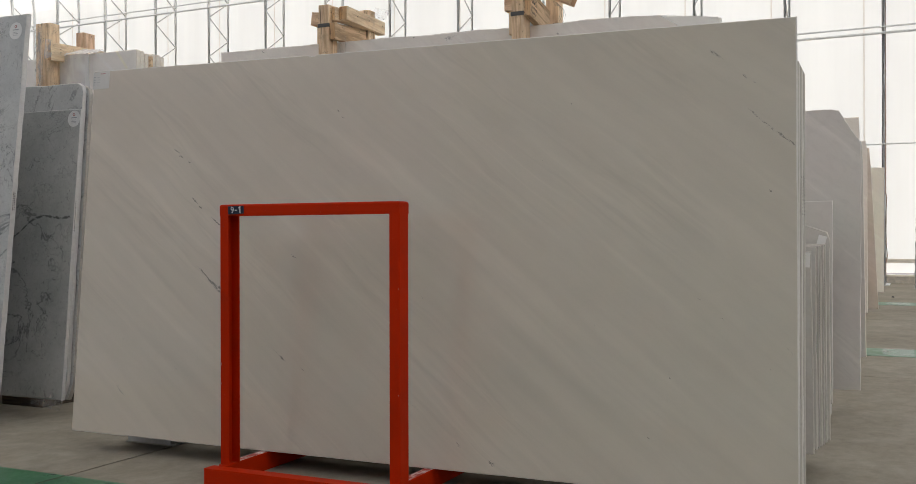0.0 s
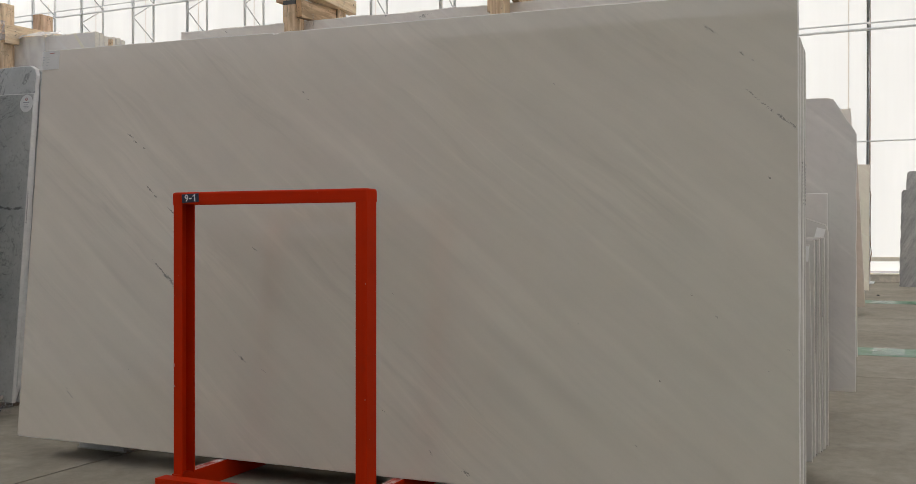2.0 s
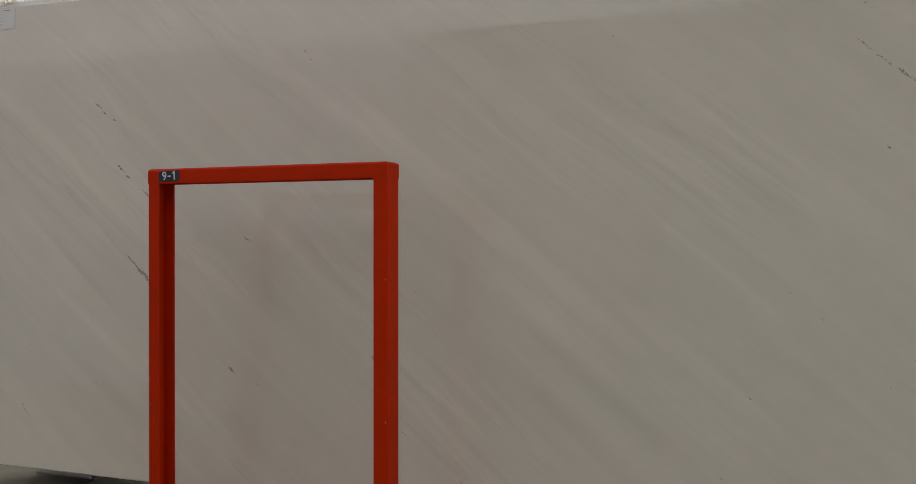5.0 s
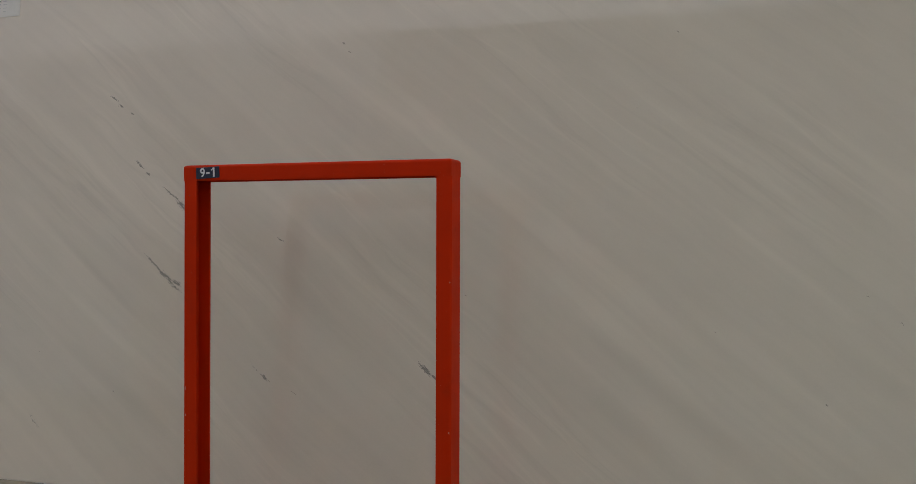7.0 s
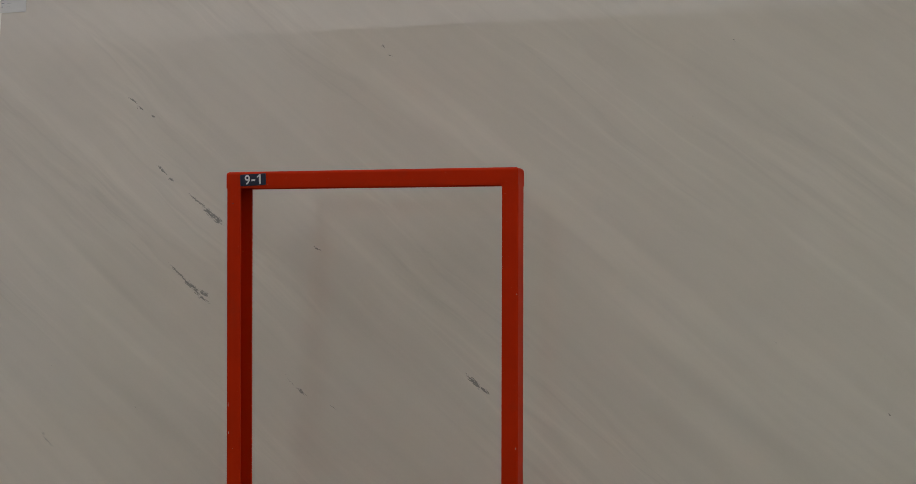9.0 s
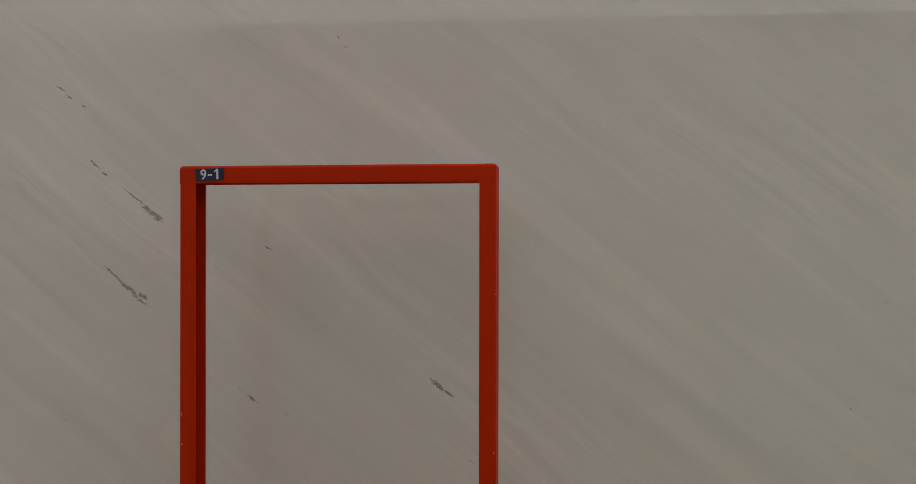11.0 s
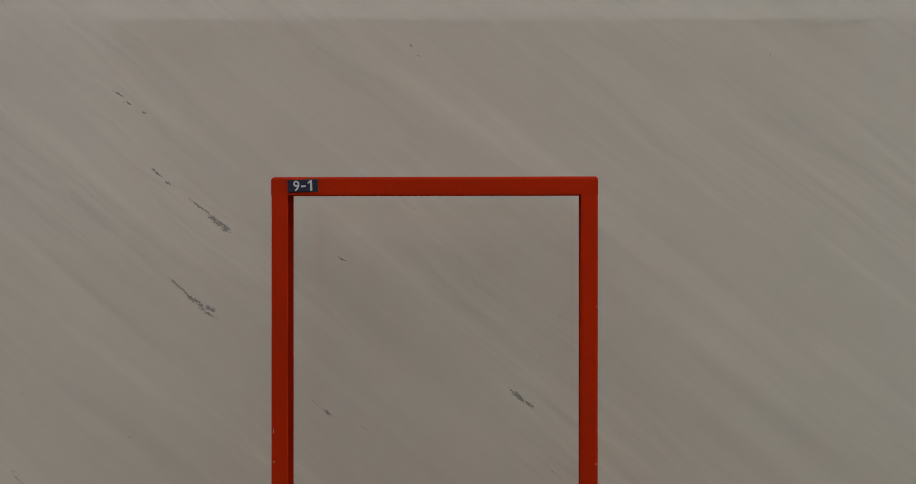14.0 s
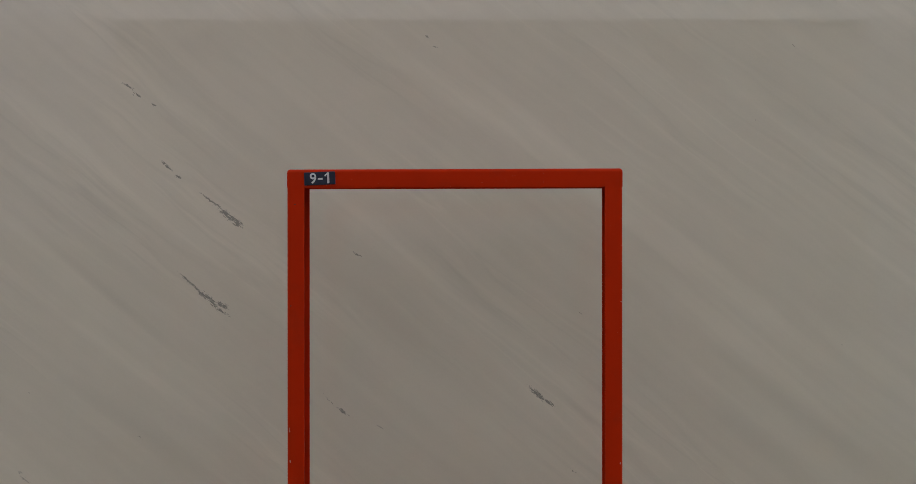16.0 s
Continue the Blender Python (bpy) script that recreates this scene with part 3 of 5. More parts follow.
SILL = plain("cream_painted_timber", (0.92, 0.86, 0.74), 0.7, 0.05, 6.0)
ZINC = plain("zinc_plate", (0.74, 0.75, 0.75), 0.45, 0.1)
YARD = plain("yard_gravel", (0.42, 0.40, 0.37), 0.9, 0.15, 2.0)
AGED_TAPE = plain("aged_tape", (0.93, 0.88, 0.74), 0.3, 0.04)
CORD = plain("brown_cord", (0.42, 0.30, 0.23), 0.8)
CABLE = plain("black_cable", (0.03, 0.03, 0.03), 0.5)


# ---- building helpers ----
def link_bm(name, bm, material, parent=None, label="", smooth=False):
    me = bpy.data.meshes.new(name)
    bm.normal_update()
    bm.to_mesh(me)
    bm.free()
    for mat in material if isinstance(material, (list, tuple)) else [material]:
        me.materials.append(mat)
    if smooth:
        for poly in me.polygons:
            poly.use_smooth = True
    ob = new(name, me)
    if parent is not None:
        ob.parent = parent
    if label:
        ob["label"] = label
    return ob


def part(name, bm, material, parent, label="", smooth=False):
    return link_bm(name, bm, material, parent, label, smooth)


def thing(name, at, label, category, group="", kind=""):
    ob = new(name)
    ob.location = at
    ob.empty_display_size = 0.1
    return tagged(ob, label, category, group, kind)


def box(x0, x1, y0, y1, z0, z1, bevel=0.0, segments=2, bm=None):
    own = bm is None
    bm = bm or bmesh.new()
    vs = [bm.verts.new((x, y, z)) for z in (z0, z1) for x, y in ((x0, y0), (x1, y0), (x1, y1), (x0, y1))]
    fs = [bm.faces.new([vs[i] for i in f]) for f in ((3, 2, 1, 0), (4, 5, 6, 7), (0, 1, 5, 4), (1, 2, 6, 5), (2, 3, 7, 6), (3, 0, 4, 7))]
    if bevel:
        es = list({e for f in fs for e in f.edges})
        bmesh.ops.bevel(bm, geom=es, offset=bevel, segments=segments, profile=0.7, affect="EDGES")
    return bm


def tube(points, radius, sides=8, bm=None):
    """A round bar along a list of points."""
    bm = bm or bmesh.new()
    pts = [Vector(p) for p in points]
    rings = []
    for i, p in enumerate(pts):
        d = (pts[min(i + 1, len(pts) - 1)] - pts[max(i - 1, 0)]).normalized()
        q = d.to_track_quat("Z", "Y")
        rings.append([bm.verts.new(p + q @ Vector((radius * math.cos(2 * math.pi * k / sides), radius * math.sin(2 * math.pi * k / sides), 0))) for k in range(sides)])
    for a, b in zip(rings, rings[1:]):
        for k in range(sides):
            bm.faces.new((a[k], a[(k + 1) % sides], b[(k + 1) % sides], b[k]))
    bm.faces.new(rings[0][::-1])
    bm.faces.new(rings[-1])
    return bm


def worn_outline(corners, step, rough, seed):
    """The outline of a slab, corner by corner, with each side broken into short, slightly uneven runs."""
    rng = random.Random(seed)
    out = []
    for i, a in enumerate(corners):
        b = corners[(i + 1) % len(corners)]
        n = max(1, int(math.dist(a, b) / step))
        for k in range(n):
            f = k / n
            j = rough * rng.uniform(-1, 1) if k else 0.0
            nx, nz = b[1] - a[1], a[0] - b[0]
            ln = math.hypot(nx, nz) or 1
            out.append((a[0] + f * (b[0] - a[0]) + j * nx / ln, a[1] + f * (b[1] - a[1]) + j * nz / ln))
    return out


def slab_bm(corners, thick, lean, skew=0.0, step=0.12, rough=0.0012, seed=1, bevel=0.0028):
    """A leaning stone slab. corners: x, z seen from the front, anticlockwise from the lower left; z is upright height.
    Its front stands at y = lean * z + skew * x; faces: 0 polished, 1 sawn edge."""
    bm = bmesh.new()
    pts = worn_outline(corners, step, rough, seed)
    front = [bm.verts.new((x, lean * z + skew * x, z)) for x, z in pts]
    back = [bm.verts.new((x, lean * z + skew * x + thick, z)) for x, z in pts]
    f = bm.faces.new(front)
    g = bm.faces.new(back[::-1])
    n = len(pts)
    sides = [bm.faces.new((front[i], back[i], back[(i + 1) % n], front[(i + 1) % n])) for i in range(n)]
    for s in sides:
        s.material_index = 1
    bm.normal_update()
    if f.normal.y > 0:
        bmesh.ops.reverse_faces(bm, faces=bm.faces)
    if bevel:
        bmesh.ops.bevel(bm, geom=list(f.edges) + list(g.edges), offset=bevel, segments=1, affect="EDGES", material=1)
    return bm


def slab(name, corners, at, thick, lean, mats, label, group="", skew=0.0, seed=1, rough=0.0012, step=0.12):
    """A slab as a thing of its own; at: the foot of its front face."""
    ob = link_bm(name, slab_bm(corners, thick, lean, skew, step, rough, seed), mats)
    ob.location = at
    return tagged(ob, label, "stone slab", group)


def rect(x0, x1, z0, z1):
    return [(x0, z0), (x1, z0), (x1, z1), (x0, z1)]


# ---- hall: floor, walls, roof ----
WALL_Y, SOUTH_Y, WEST_X, EAST_X, EAVE, RIDGE = 18.95, -18.0, -34.0, 26.0, 8.3, 12.0

floor = thing("floor", (0, 0, 0), "pale trowelled concrete floor with saw-cut joints and dust", "floor", kind="structure")
part("subfloor", box(WEST_X, EAST_X, SOUTH_Y, WALL_Y + 0.2, -0.2, -0.012), JOINT, floor)
xs = [WEST_X, *[-0.607 + 5.0 * k for k in range(-6, 6)], EAST_X]
ys = [SOUTH_Y, *[4.05 + 5.0 * k for k in range(-3, 3)], WALL_Y + 0.2]
for x0, x1 in zip(xs, xs[1:]):
    for y0, y1 in zip(ys, ys[1:]):
        part("concrete_panel", box(x0 + 0.006, x1 - 0.006, y0 + 0.006, y1 - 0.006, -0.011, 0.0), CONCRETE, floor)


ground_bm = bmesh.new()
ground_bm.faces.new([ground_bm.verts.new(v) for v in ((-600, -600, -0.21), (600, -600, -0.21), (600, 600, -0.21), (-600, 600, -0.21))])
tagged(link_bm("ground", ground_bm, YARD), "pale gravel yard around the hall", "ground", kind="structure")


def floor_stripe(y0, y1):
    ob = thing("floor_marking", (0, y0, 0), "worn green painted floor marking line", "floor marking", "floor markings", "structure")
    for x0, x1 in zip(xs[1:], xs[2:]):
        part("painted_length", box(x0 + 0.007, x1 - 0.007, 0, y1 - y0, 0.0004, 0.002), GREEN, ob)
    return ob


for y0, y1 in ((-0.66, -0.16), (5.30, 5.86), (11.70, 12.38)):
    floor_stripe(y0, y1)


def sheet(name, points, material, label, x0=WEST_X, x1=EAST_X):
    """A membrane sheet along x, its cross-section given as y, z."""
    bm = bmesh.new()
    rows = [[bm.verts.new((x, y, z)) for x in (x0, x1)] for y, z in points]
    for a, b in zip(rows, rows[1:]):
        bm.faces.new((a[0], a[1], b[1], b[0]))
    return tagged(link_bm(name, bm, material), label, name.split("_")[0], kind="structure")


def haunch(y, side, radius=1.8, steps=8):
    """The curve from the wall into the roof."""
    cy, cz = y - side * radius, EAVE - (0.6 if side > 0 else 1.15)
    return [(cy + side * radius * math.cos(a), cz + radius * math.sin(a)) for a in (math.radians(58) * k / steps for k in range(steps + 1))]


north_curve, south_curve = haunch(WALL_Y, 1), haunch(SOUTH_Y, -1)
mid_y = (WALL_Y + SOUTH_Y) / 2
sheet("wall_north", [(WALL_Y, 0.22), (WALL_Y, 4.0), *north_curve], MEMBRANE, "white translucent membrane wall lit by daylight behind")
sheet("ceiling", [north_curve[-1], (mid_y, RIDGE), south_curve[-1]], ROOF_MEMBRANE, "white translucent membrane roof")
south_profile = [(SOUTH_Y, 0.0), (SOUTH_Y, 4.0), *south_curve]
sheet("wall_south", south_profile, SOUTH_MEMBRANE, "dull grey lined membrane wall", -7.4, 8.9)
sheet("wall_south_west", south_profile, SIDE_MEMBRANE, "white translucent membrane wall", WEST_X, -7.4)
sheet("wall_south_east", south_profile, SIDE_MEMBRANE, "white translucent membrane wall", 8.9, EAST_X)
for nm, x in (("wall_west", WEST_X), ("wall_east", EAST_X)):
    bm = bmesh.new()
    pts = [(SOUTH_Y, 0.0), (WALL_Y, 0.0), *north_curve, (mid_y, RIDGE), *south_curve[::-1]]
    bm.faces.new([bm.verts.new((x, y, z)) for y, z in pts])
    tagged(link_bm(nm, bm, ROOF_MEMBRANE), "white membrane gable wall", "wall", kind="structure")

# low block wall and sill rail at the foot of the north wall
kerb = thing("kerb_wall", (0, WALL_Y, 0), "low pale concrete block kerb under the membrane wall", "kerb", kind="structure")
for k in range(40):
    x = -22 + 0.82 * k
    part("block", box(x + 0.005, x + 0.815, -0.10, 0.12, 0.0, 0.135 + 0.004 * (k % 3), 0.006, 1), BLOCK, kerb)
part("cap_board", box(-22, 12, -0.115, 0.125, 0.141, 0.176, 0.004, 1), SILL, kerb, "pale timber cap board")
sill = thing("sill_rail", (0, WALL_Y, 0.461), "pale timber sill rail along the membrane wall", "rail", kind="structure")
part("rail", box(-22, 12, -0.08, -0.02, -0.042, 0.042, 0.005, 1), SILL, sill)

# lattice columns of the north wall
BAY, FRONT_Y, REAR_Y = 1.832, 18.0, 18.8


def lattice_column():
    col = thing("lattice_column", (1.74, 0, 0), "grey galvanised steel lattice column curving into the roof", "column", "columns of the membrane wall")
    top = EAVE - 0.5
    for nm, y, r in (("front_chord", FRONT_Y, 1.0), ("rear_chord", REAR_Y, 1.8)):
        curve = [(0, y, 0.0), (0, y, top)] + [(0, y - r + r * math.cos(a), top + r * math.sin(a)) for a in (radians(9 * k) for k in range(1, 7))]
        part(nm, tube(curve, 0.046 if nm == "front_chord" else 0.038, 8), GALVANISED, col, smooth=True)
    z, k = 0.09, 1
    while z + 0.52 < top + 0.2:
        a, b = ((0, FRONT_Y, z), (0, REAR_Y, z + 0.52)) if k % 2 == 0 else ((0, REAR_Y, z), (0, FRONT_Y, z + 0.52))
        part("lattice_bar", tube([a, b], 0.016, 6), DULL_STEEL, col, smooth=True)
        z, k = z + 0.52, k + 1
    part("base_plate", box(-0.12, 0.12, FRONT_Y - 0.12, REAR_Y + 0.06, 0.0, 0.012, 0.003, 1), GALVANISED, col)
    return col


first_column = lattice_column()
COLUMN_X = [1.74 - BAY * k for k in range(-2, 15)]
for x in COLUMN_X:
    if abs(x - 1.74) > 0.01:
        copy_thing(first_column, pose(x, 0, 0))
for k in range(6):
    copy_thing(first_column, pose(-12.35 + 4.9 * k, SOUTH_Y + WALL_Y, 0, 0, 0, 180))
for z, r in ((2.78, 0.014), (4.95, 0.026), (5.07, 0.017), (7.2, 0.026), (7.36, 0.017)):
    bm = tube([(COLUMN_X[-1] - 0.6, FRONT_Y - 0.05, z - 0.16), (COLUMN_X[0] + 0.6, FRONT_Y - 0.05, z)], r, 8)
    tagged(link_bm("purlin", bm, GALVANISED, smooth=True), "long grey steel purlin tube across the columns", "purlin", "purlins of the membrane wall")
for x in COLUMN_X:
    bm = box(x - 0.395, x - 0.375, WALL_Y - 0.03, WALL_Y - 0.022, 0.22, EAVE - 0.55)
    tagged(link_bm("membrane_seam", bm, SEAM), "thin beige welded seam strip on the membrane wall", "seam", "membrane seams", "structure")


# a brown tie cord hanging behind the last lattice column
cord = tube([(1.770, 18.6, 7.5), (1.771, 18.6, 3.36), (1.769, 18.6, 1.83), (1.788, 18.6, 1.75), (1.774, 18.6, 1.25), (1.780, 18.6, 0.80), (1.800, 18.6, 0.57), (1.770, 18.6, 0.40), (1.767, 18.6, 0.006)], 0.013, 6)
tagged(link_bm("tie_cord", cord, CORD, smooth=True), "brown tie cord hanging down beside the lattice column", "cord")


# ---- red slab rack with its position plate ----
W, D, H, T = 0.757, 0.067, 1.0335, 0.039
RAIL = 0.064
rack = thing("slab_rack", (0, 0, 0), "red painted steel slab rack with upright frame and floor rails", "rack")


def channel(length, width, depth, wall=0.005, nose=0.005):
    """A steel channel along +z: back at x = 0, flanges towards +x, rounded at the back."""
    prof = [(width, 0.0)]
    prof += [(nose - nose * math.sin(a), nose - nose * math.cos(a)) for a in (radians(22.5 * k) for k in range(5))]
    prof += [(nose - nose * math.cos(a), depth - nose + nose * math.sin(a)) for a in (radians(22.5 * k) for k in range(5))]
    prof += [(width, depth), (width, depth - wall), (wall, depth - wall), (wall, wall), (width, wall)]
    bm = bmesh.new()
    low = [bm.verts.new((x, y, 0)) for x, y in prof]
    high = [bm.verts.new((x, y, length)) for x, y in prof]
    n = len(prof)
    for i in range(n):
        bm.faces.new((low[i], low[(i + 1) % n], high[(i + 1) % n], high[i]))
    bm.faces.new(low[::-1])
    bm.faces.new(high)
    bmesh.ops.recalc_face_normals(bm, faces=bm.faces)
    return bm


post = part("left_post", channel(H - RAIL - 0.042, T, D), RED, rack)
post.location = (0, 0, RAIL)
bm = channel(H - RAIL - 0.042, T, D)
bmesh.ops.scale(bm, vec=(-1, 1, 1), verts=bm.verts)
bmesh.ops.reverse_faces(bm, faces=bm.faces)
post = part("right_post", bm, RED, rack)
post.location = (W, 0, RAIL)
# top bar: rounded shoulders, open underneath
bm = box(0, W, 0, D, H - 0.042, H)
bm.normal_update()
under = min(bm.faces, key=lambda f: f.calc_center_median().z)
bmesh.ops.inset_region(bm, faces=[under], thickness=0.005, use_even_offset=True)
bmesh.ops.translate(bm, verts=list(under.verts), vec=(0, 0, 0.034))
shoulders = [e for e in bm.edges if all(v.co.z > H - 1e-4 and min(v.co.x, W - v.co.x) < 1e-4 for v in e.verts)]
bmesh.ops.bevel(bm, geom=shoulders, offset=0.008, segments=5, profile=0.5, affect="EDGES")
top = [e for e in bm.edges if all(v.co.z > H - 1e-4 for v in e.verts) and abs(e.verts[0].co.y - e.verts[1].co.y) < 1e-4]
bmesh.ops.bevel(bm, geom=top, offset=0.003, segments=2, profile=0.5, affect="EDGES")
part("top_bar", bm, RED, rack)
part("front_beam", box(-0.030, 0.79, -0.057, 0.0, 0.0, RAIL, 0.003, 2), RED, rack)
for x in (-0.006, 0.716):
    rail = part("floor_rail", box(x, x + 0.040, 0.0, 1.45, 0.0, 0.069, 0.003, 2), RED, rack)
    part("worn_top", box(x + 0.004, x + 0.036, 0.075, 1.44, 0.068, 0.0702), WORN_RED, rail, "red paint scratched white by stone")
part("rear_beam", box(-0.030, 0.79, 1.45, 1.51, 0.0, RAIL, 0.003, 2), RED, rack)
for x in (0, W - T):
    part("weld_bead", tube([(x + 0.002, -0.001, RAIL + 0.002), (x + T - 0.002, -0.001, RAIL + 0.002)], 0.003, 6), RED, rack, smooth=True)


for x, y, z, w, h in ((W - 0.0045, -0.0006, 0.733, 0.002, 0.003), (W - 0.006, -0.0006, 0.371, 0.002, 0.004), (0.0075, -0.0006, 0.721, 0.002, 0.004), (0.0055, -0.0006, 0.437, 0.0012, 0.010), (0.006, -0.0006, 0.368, 0.002, 0.005), (0.016, -0.0006, 0.952, 0.004, 0.0025)):
    part("paint_chip", box(x, x + w, y, y + 0.0004, z, z + h), CHIP_DARK if z in (0.721, 0.952) else CHIP, rack)


def lettering(text, height, width, material, parent, at, depth=0.0012):
    """Raised letters facing -y, fitted to a height and width, lower left corner at the given place."""
    cu = bpy.data.curves.new("letters", "FONT")
    cu.body, cu.size, cu.extrude, cu.offset = text, 1.0, 0.0, 0.014
    tmp = bpy.data.objects.new("letters", cu)
    scene.collection.objects.link(tmp)
    bpy.context.view_layer.update()
    me = bpy.data.meshes.new_from_object(tmp.evaluated_get(bpy.context.evaluated_depsgraph_get()))
    bpy.data.objects.remove(tmp)
    bm = bmesh.new()
    bm.from_mesh(me)
    lo = [min(v.co[i] for v in bm.verts) for i in (0, 1)]
    hi = [max(v.co[i] for v in bm.verts) for i in (0, 1)]
    for v in bm.verts:
        v.co = ((v.co.x - lo[0]) / (hi[0] - lo[0]) * width, -depth, (v.co.y - lo[1]) / (hi[1] - lo[1]) * height)
    ob = link_bm("lettering", bm, material, parent)
    ob.location = at
    return ob


plate = thing("position_plate", (0.040, -0.0004, 0.9962), "small navy plate reading 9-1 in white on the red bar", "label plate")
part("plate", box(0, 0.071, -0.002, 0, 0, 0.0295, 0.0006, 1), NAVY, plate)
lettering("9", 0.0245, 0.0145, LETTER, plate, (0.0135, -0.0022, 0.0030), 0.0006)
lettering("-", 0.0042, 0.0110, LETTER, plate, (0.0316, -0.0022, 0.0115), 0.0006)
one = lettering("1", 0.0245, 0.0052, LETTER, plate, (0.0525, -0.0022, 0.0030), 0.0006)
bm = bmesh.new()
bm.faces.new([bm.verts.new((x, -0.0006, z)) for x, z in ((0.0, 0.0235), (-0.0055, 0.0190), (-0.0055, 0.0155), (0.0, 0.0190))])
part("numeral_flag", bm, LETTER, one)
plate.rotation_euler = (0, radians(-2.2), 0)

# ---- the front slab and the slabs behind it on the rack ----
LEAN, SKEW = 0.0841, 0.015
Y0 = 0.2359
slab("marble_slab", [(-0.9885, 0.088), (-0.986, 0.0805), (-0.979, 0.0765), (0.57, 0.0710), (2.014, 0.0705), (1.994, 1.619), (1.2, 1.628), (0.186, 1.639), (0.168, 1.6345), (0.152, 1.6340), (0.141, 1.6395), (0.1, 1.640), (-0.983, 1.656)], (0, Y0, 0), 0.020, LEAN,
                 [WHITE_MARBLE, SAWN_WHITE], "large polished white marble slab with faint diagonal grey streaks leaning on the red rack", "slabs on the red rack", SKEW, 3, 0.0006, 0.05)
rack_slabs = []
for k in range(7):
    y = Y0 + 0.030 * (k + 1)
    # edge colour alternates to carry the shade of the narrow gaps
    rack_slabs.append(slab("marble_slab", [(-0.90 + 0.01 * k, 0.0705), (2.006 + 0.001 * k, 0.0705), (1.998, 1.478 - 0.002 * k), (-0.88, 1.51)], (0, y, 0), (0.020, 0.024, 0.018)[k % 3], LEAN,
         [BACK_MARBLE, (SAWN_HALF_SHADED, SAWN_WHITE, SAWN_SHADED)[k % 3]], "polished white marble slab stacked behind the front slab", "slabs on the red rack", SKEW, 10 + k))


def ink_marks(parent_slab, x, y, z, height, seed, rows=2, wide=0.005, lean=0.08):
    """Unreadable stencilled writing on a sawn slab edge, running up the edge."""
    rng = random.Random(seed)
    bm = bmesh.new()
    for r in range(rows):
        h = 0.0
        while h < height:
            s = rng.uniform(0.003, 0.007)
            y0 = y + lean * h + 0.004 + 0.008 * r + rng.uniform(0.0, 0.002)
            vs = [bm.verts.new((x, yy, zz)) for yy, zz in ((y0, z + h), (y0 + wide, z + h), (y0 + wide, z + h + s), (y0, z + h + s))]
            bm.faces.new(vs)
            h += s + rng.uniform(0.003, 0.007)
    return part("stencil", bm, INK, parent_slab, "unreadable black stencil marks")


def paper_label(at, width, height, lean, skew, rows, seed, heading=True):
    """A paper tag: printed bars stand for writing too small to read."""
    ob = thing("paper_label", at, "small white paper label with tiny print stuck on the slab", "label")
    ob.rotation_euler = (-math.atan(lean), 0, math.atan(skew))
    part("paper", box(0, width, -0.0008, 0.0, 0, height), FADED_PAPER, ob)
    rng = random.Random(seed)
    if heading:
        part("print_bar", box(width * 0.44, width * 0.74, -0.0014, -0.0009, height * 0.86, height * 0.90), PRINT_RED, ob, "red heading bar")
    for r in range(rows):
        z = height * (0.68 - 0.6 * r / rows)
        part("print_bar", box(width * 0.05, width * (0.09 + rng.uniform(0, 0.07)), -0.0014, -0.0009, z, z + height * 0.035), PAPER_GREY, ob)
        part("print_bar", box(width * 0.26, width * (0.32 + rng.uniform(0, 0.12)), -0.0014, -0.0009, z, z + height * 0.022), FAINT_PRINT, ob)
    return ob


for k in (1, 3, 5):
    ink_marks(rack_slabs[k], 2.0045, LEAN * 1.0 + SKEW * 2.0, 0.98, 0.13, 30 + k, 1, 0.012)
paper_label((-0.985, Y0 + LEAN * 1.574 + SKEW * -0.985 - 0.0006, 1.574), 0.094, 0.077, LEAN, SKEW, 4, 5)

# steel skid under the left end of the front slabs
def steel_skid(x0, x1, y0, y1, label="grey steel channel skid on the floor under the slabs"):
    ob = thing("steel_skid", ((x0 + x1) / 2, y0, 0), label, "skid", "skids under the slabs")
    w = (x1 - x0) / 2
    part("end_plate", box(-w + 0.015, w - 0.015, -0.002, 0.004, 0.006, RAIL - 0.004), ZINC, ob, "pale zinc end plate")
    part("web", box(-w + 0.012, w - 0.012, 0.012, y1 - y0, 0.004, RAIL - 0.004), GREY_STEEL, ob)
    part("top_flange", box(-w, w, 0.0, y1 - y0, RAIL - 0.006, RAIL, 0.001, 1), GREY_STEEL, ob)
    part("bottom_flange", box(-w, w, 0.0, y1 - y0, 0.0, 0.006, 0.001, 1), GREY_STEEL, ob)
    for s in (-1, 1):
        part("gusset", box(s * (w - 0.02) - 0.006, s * (w - 0.02) + 0.006, 0.002, 0.03, 0.006, RAIL - 0.006), GREY_STEEL, ob)
    return ob


steel_skid(-0.87, -0.60, 0.43, 1.30)
steel_skid(1.30, 1.55, 0.40, 1.30)


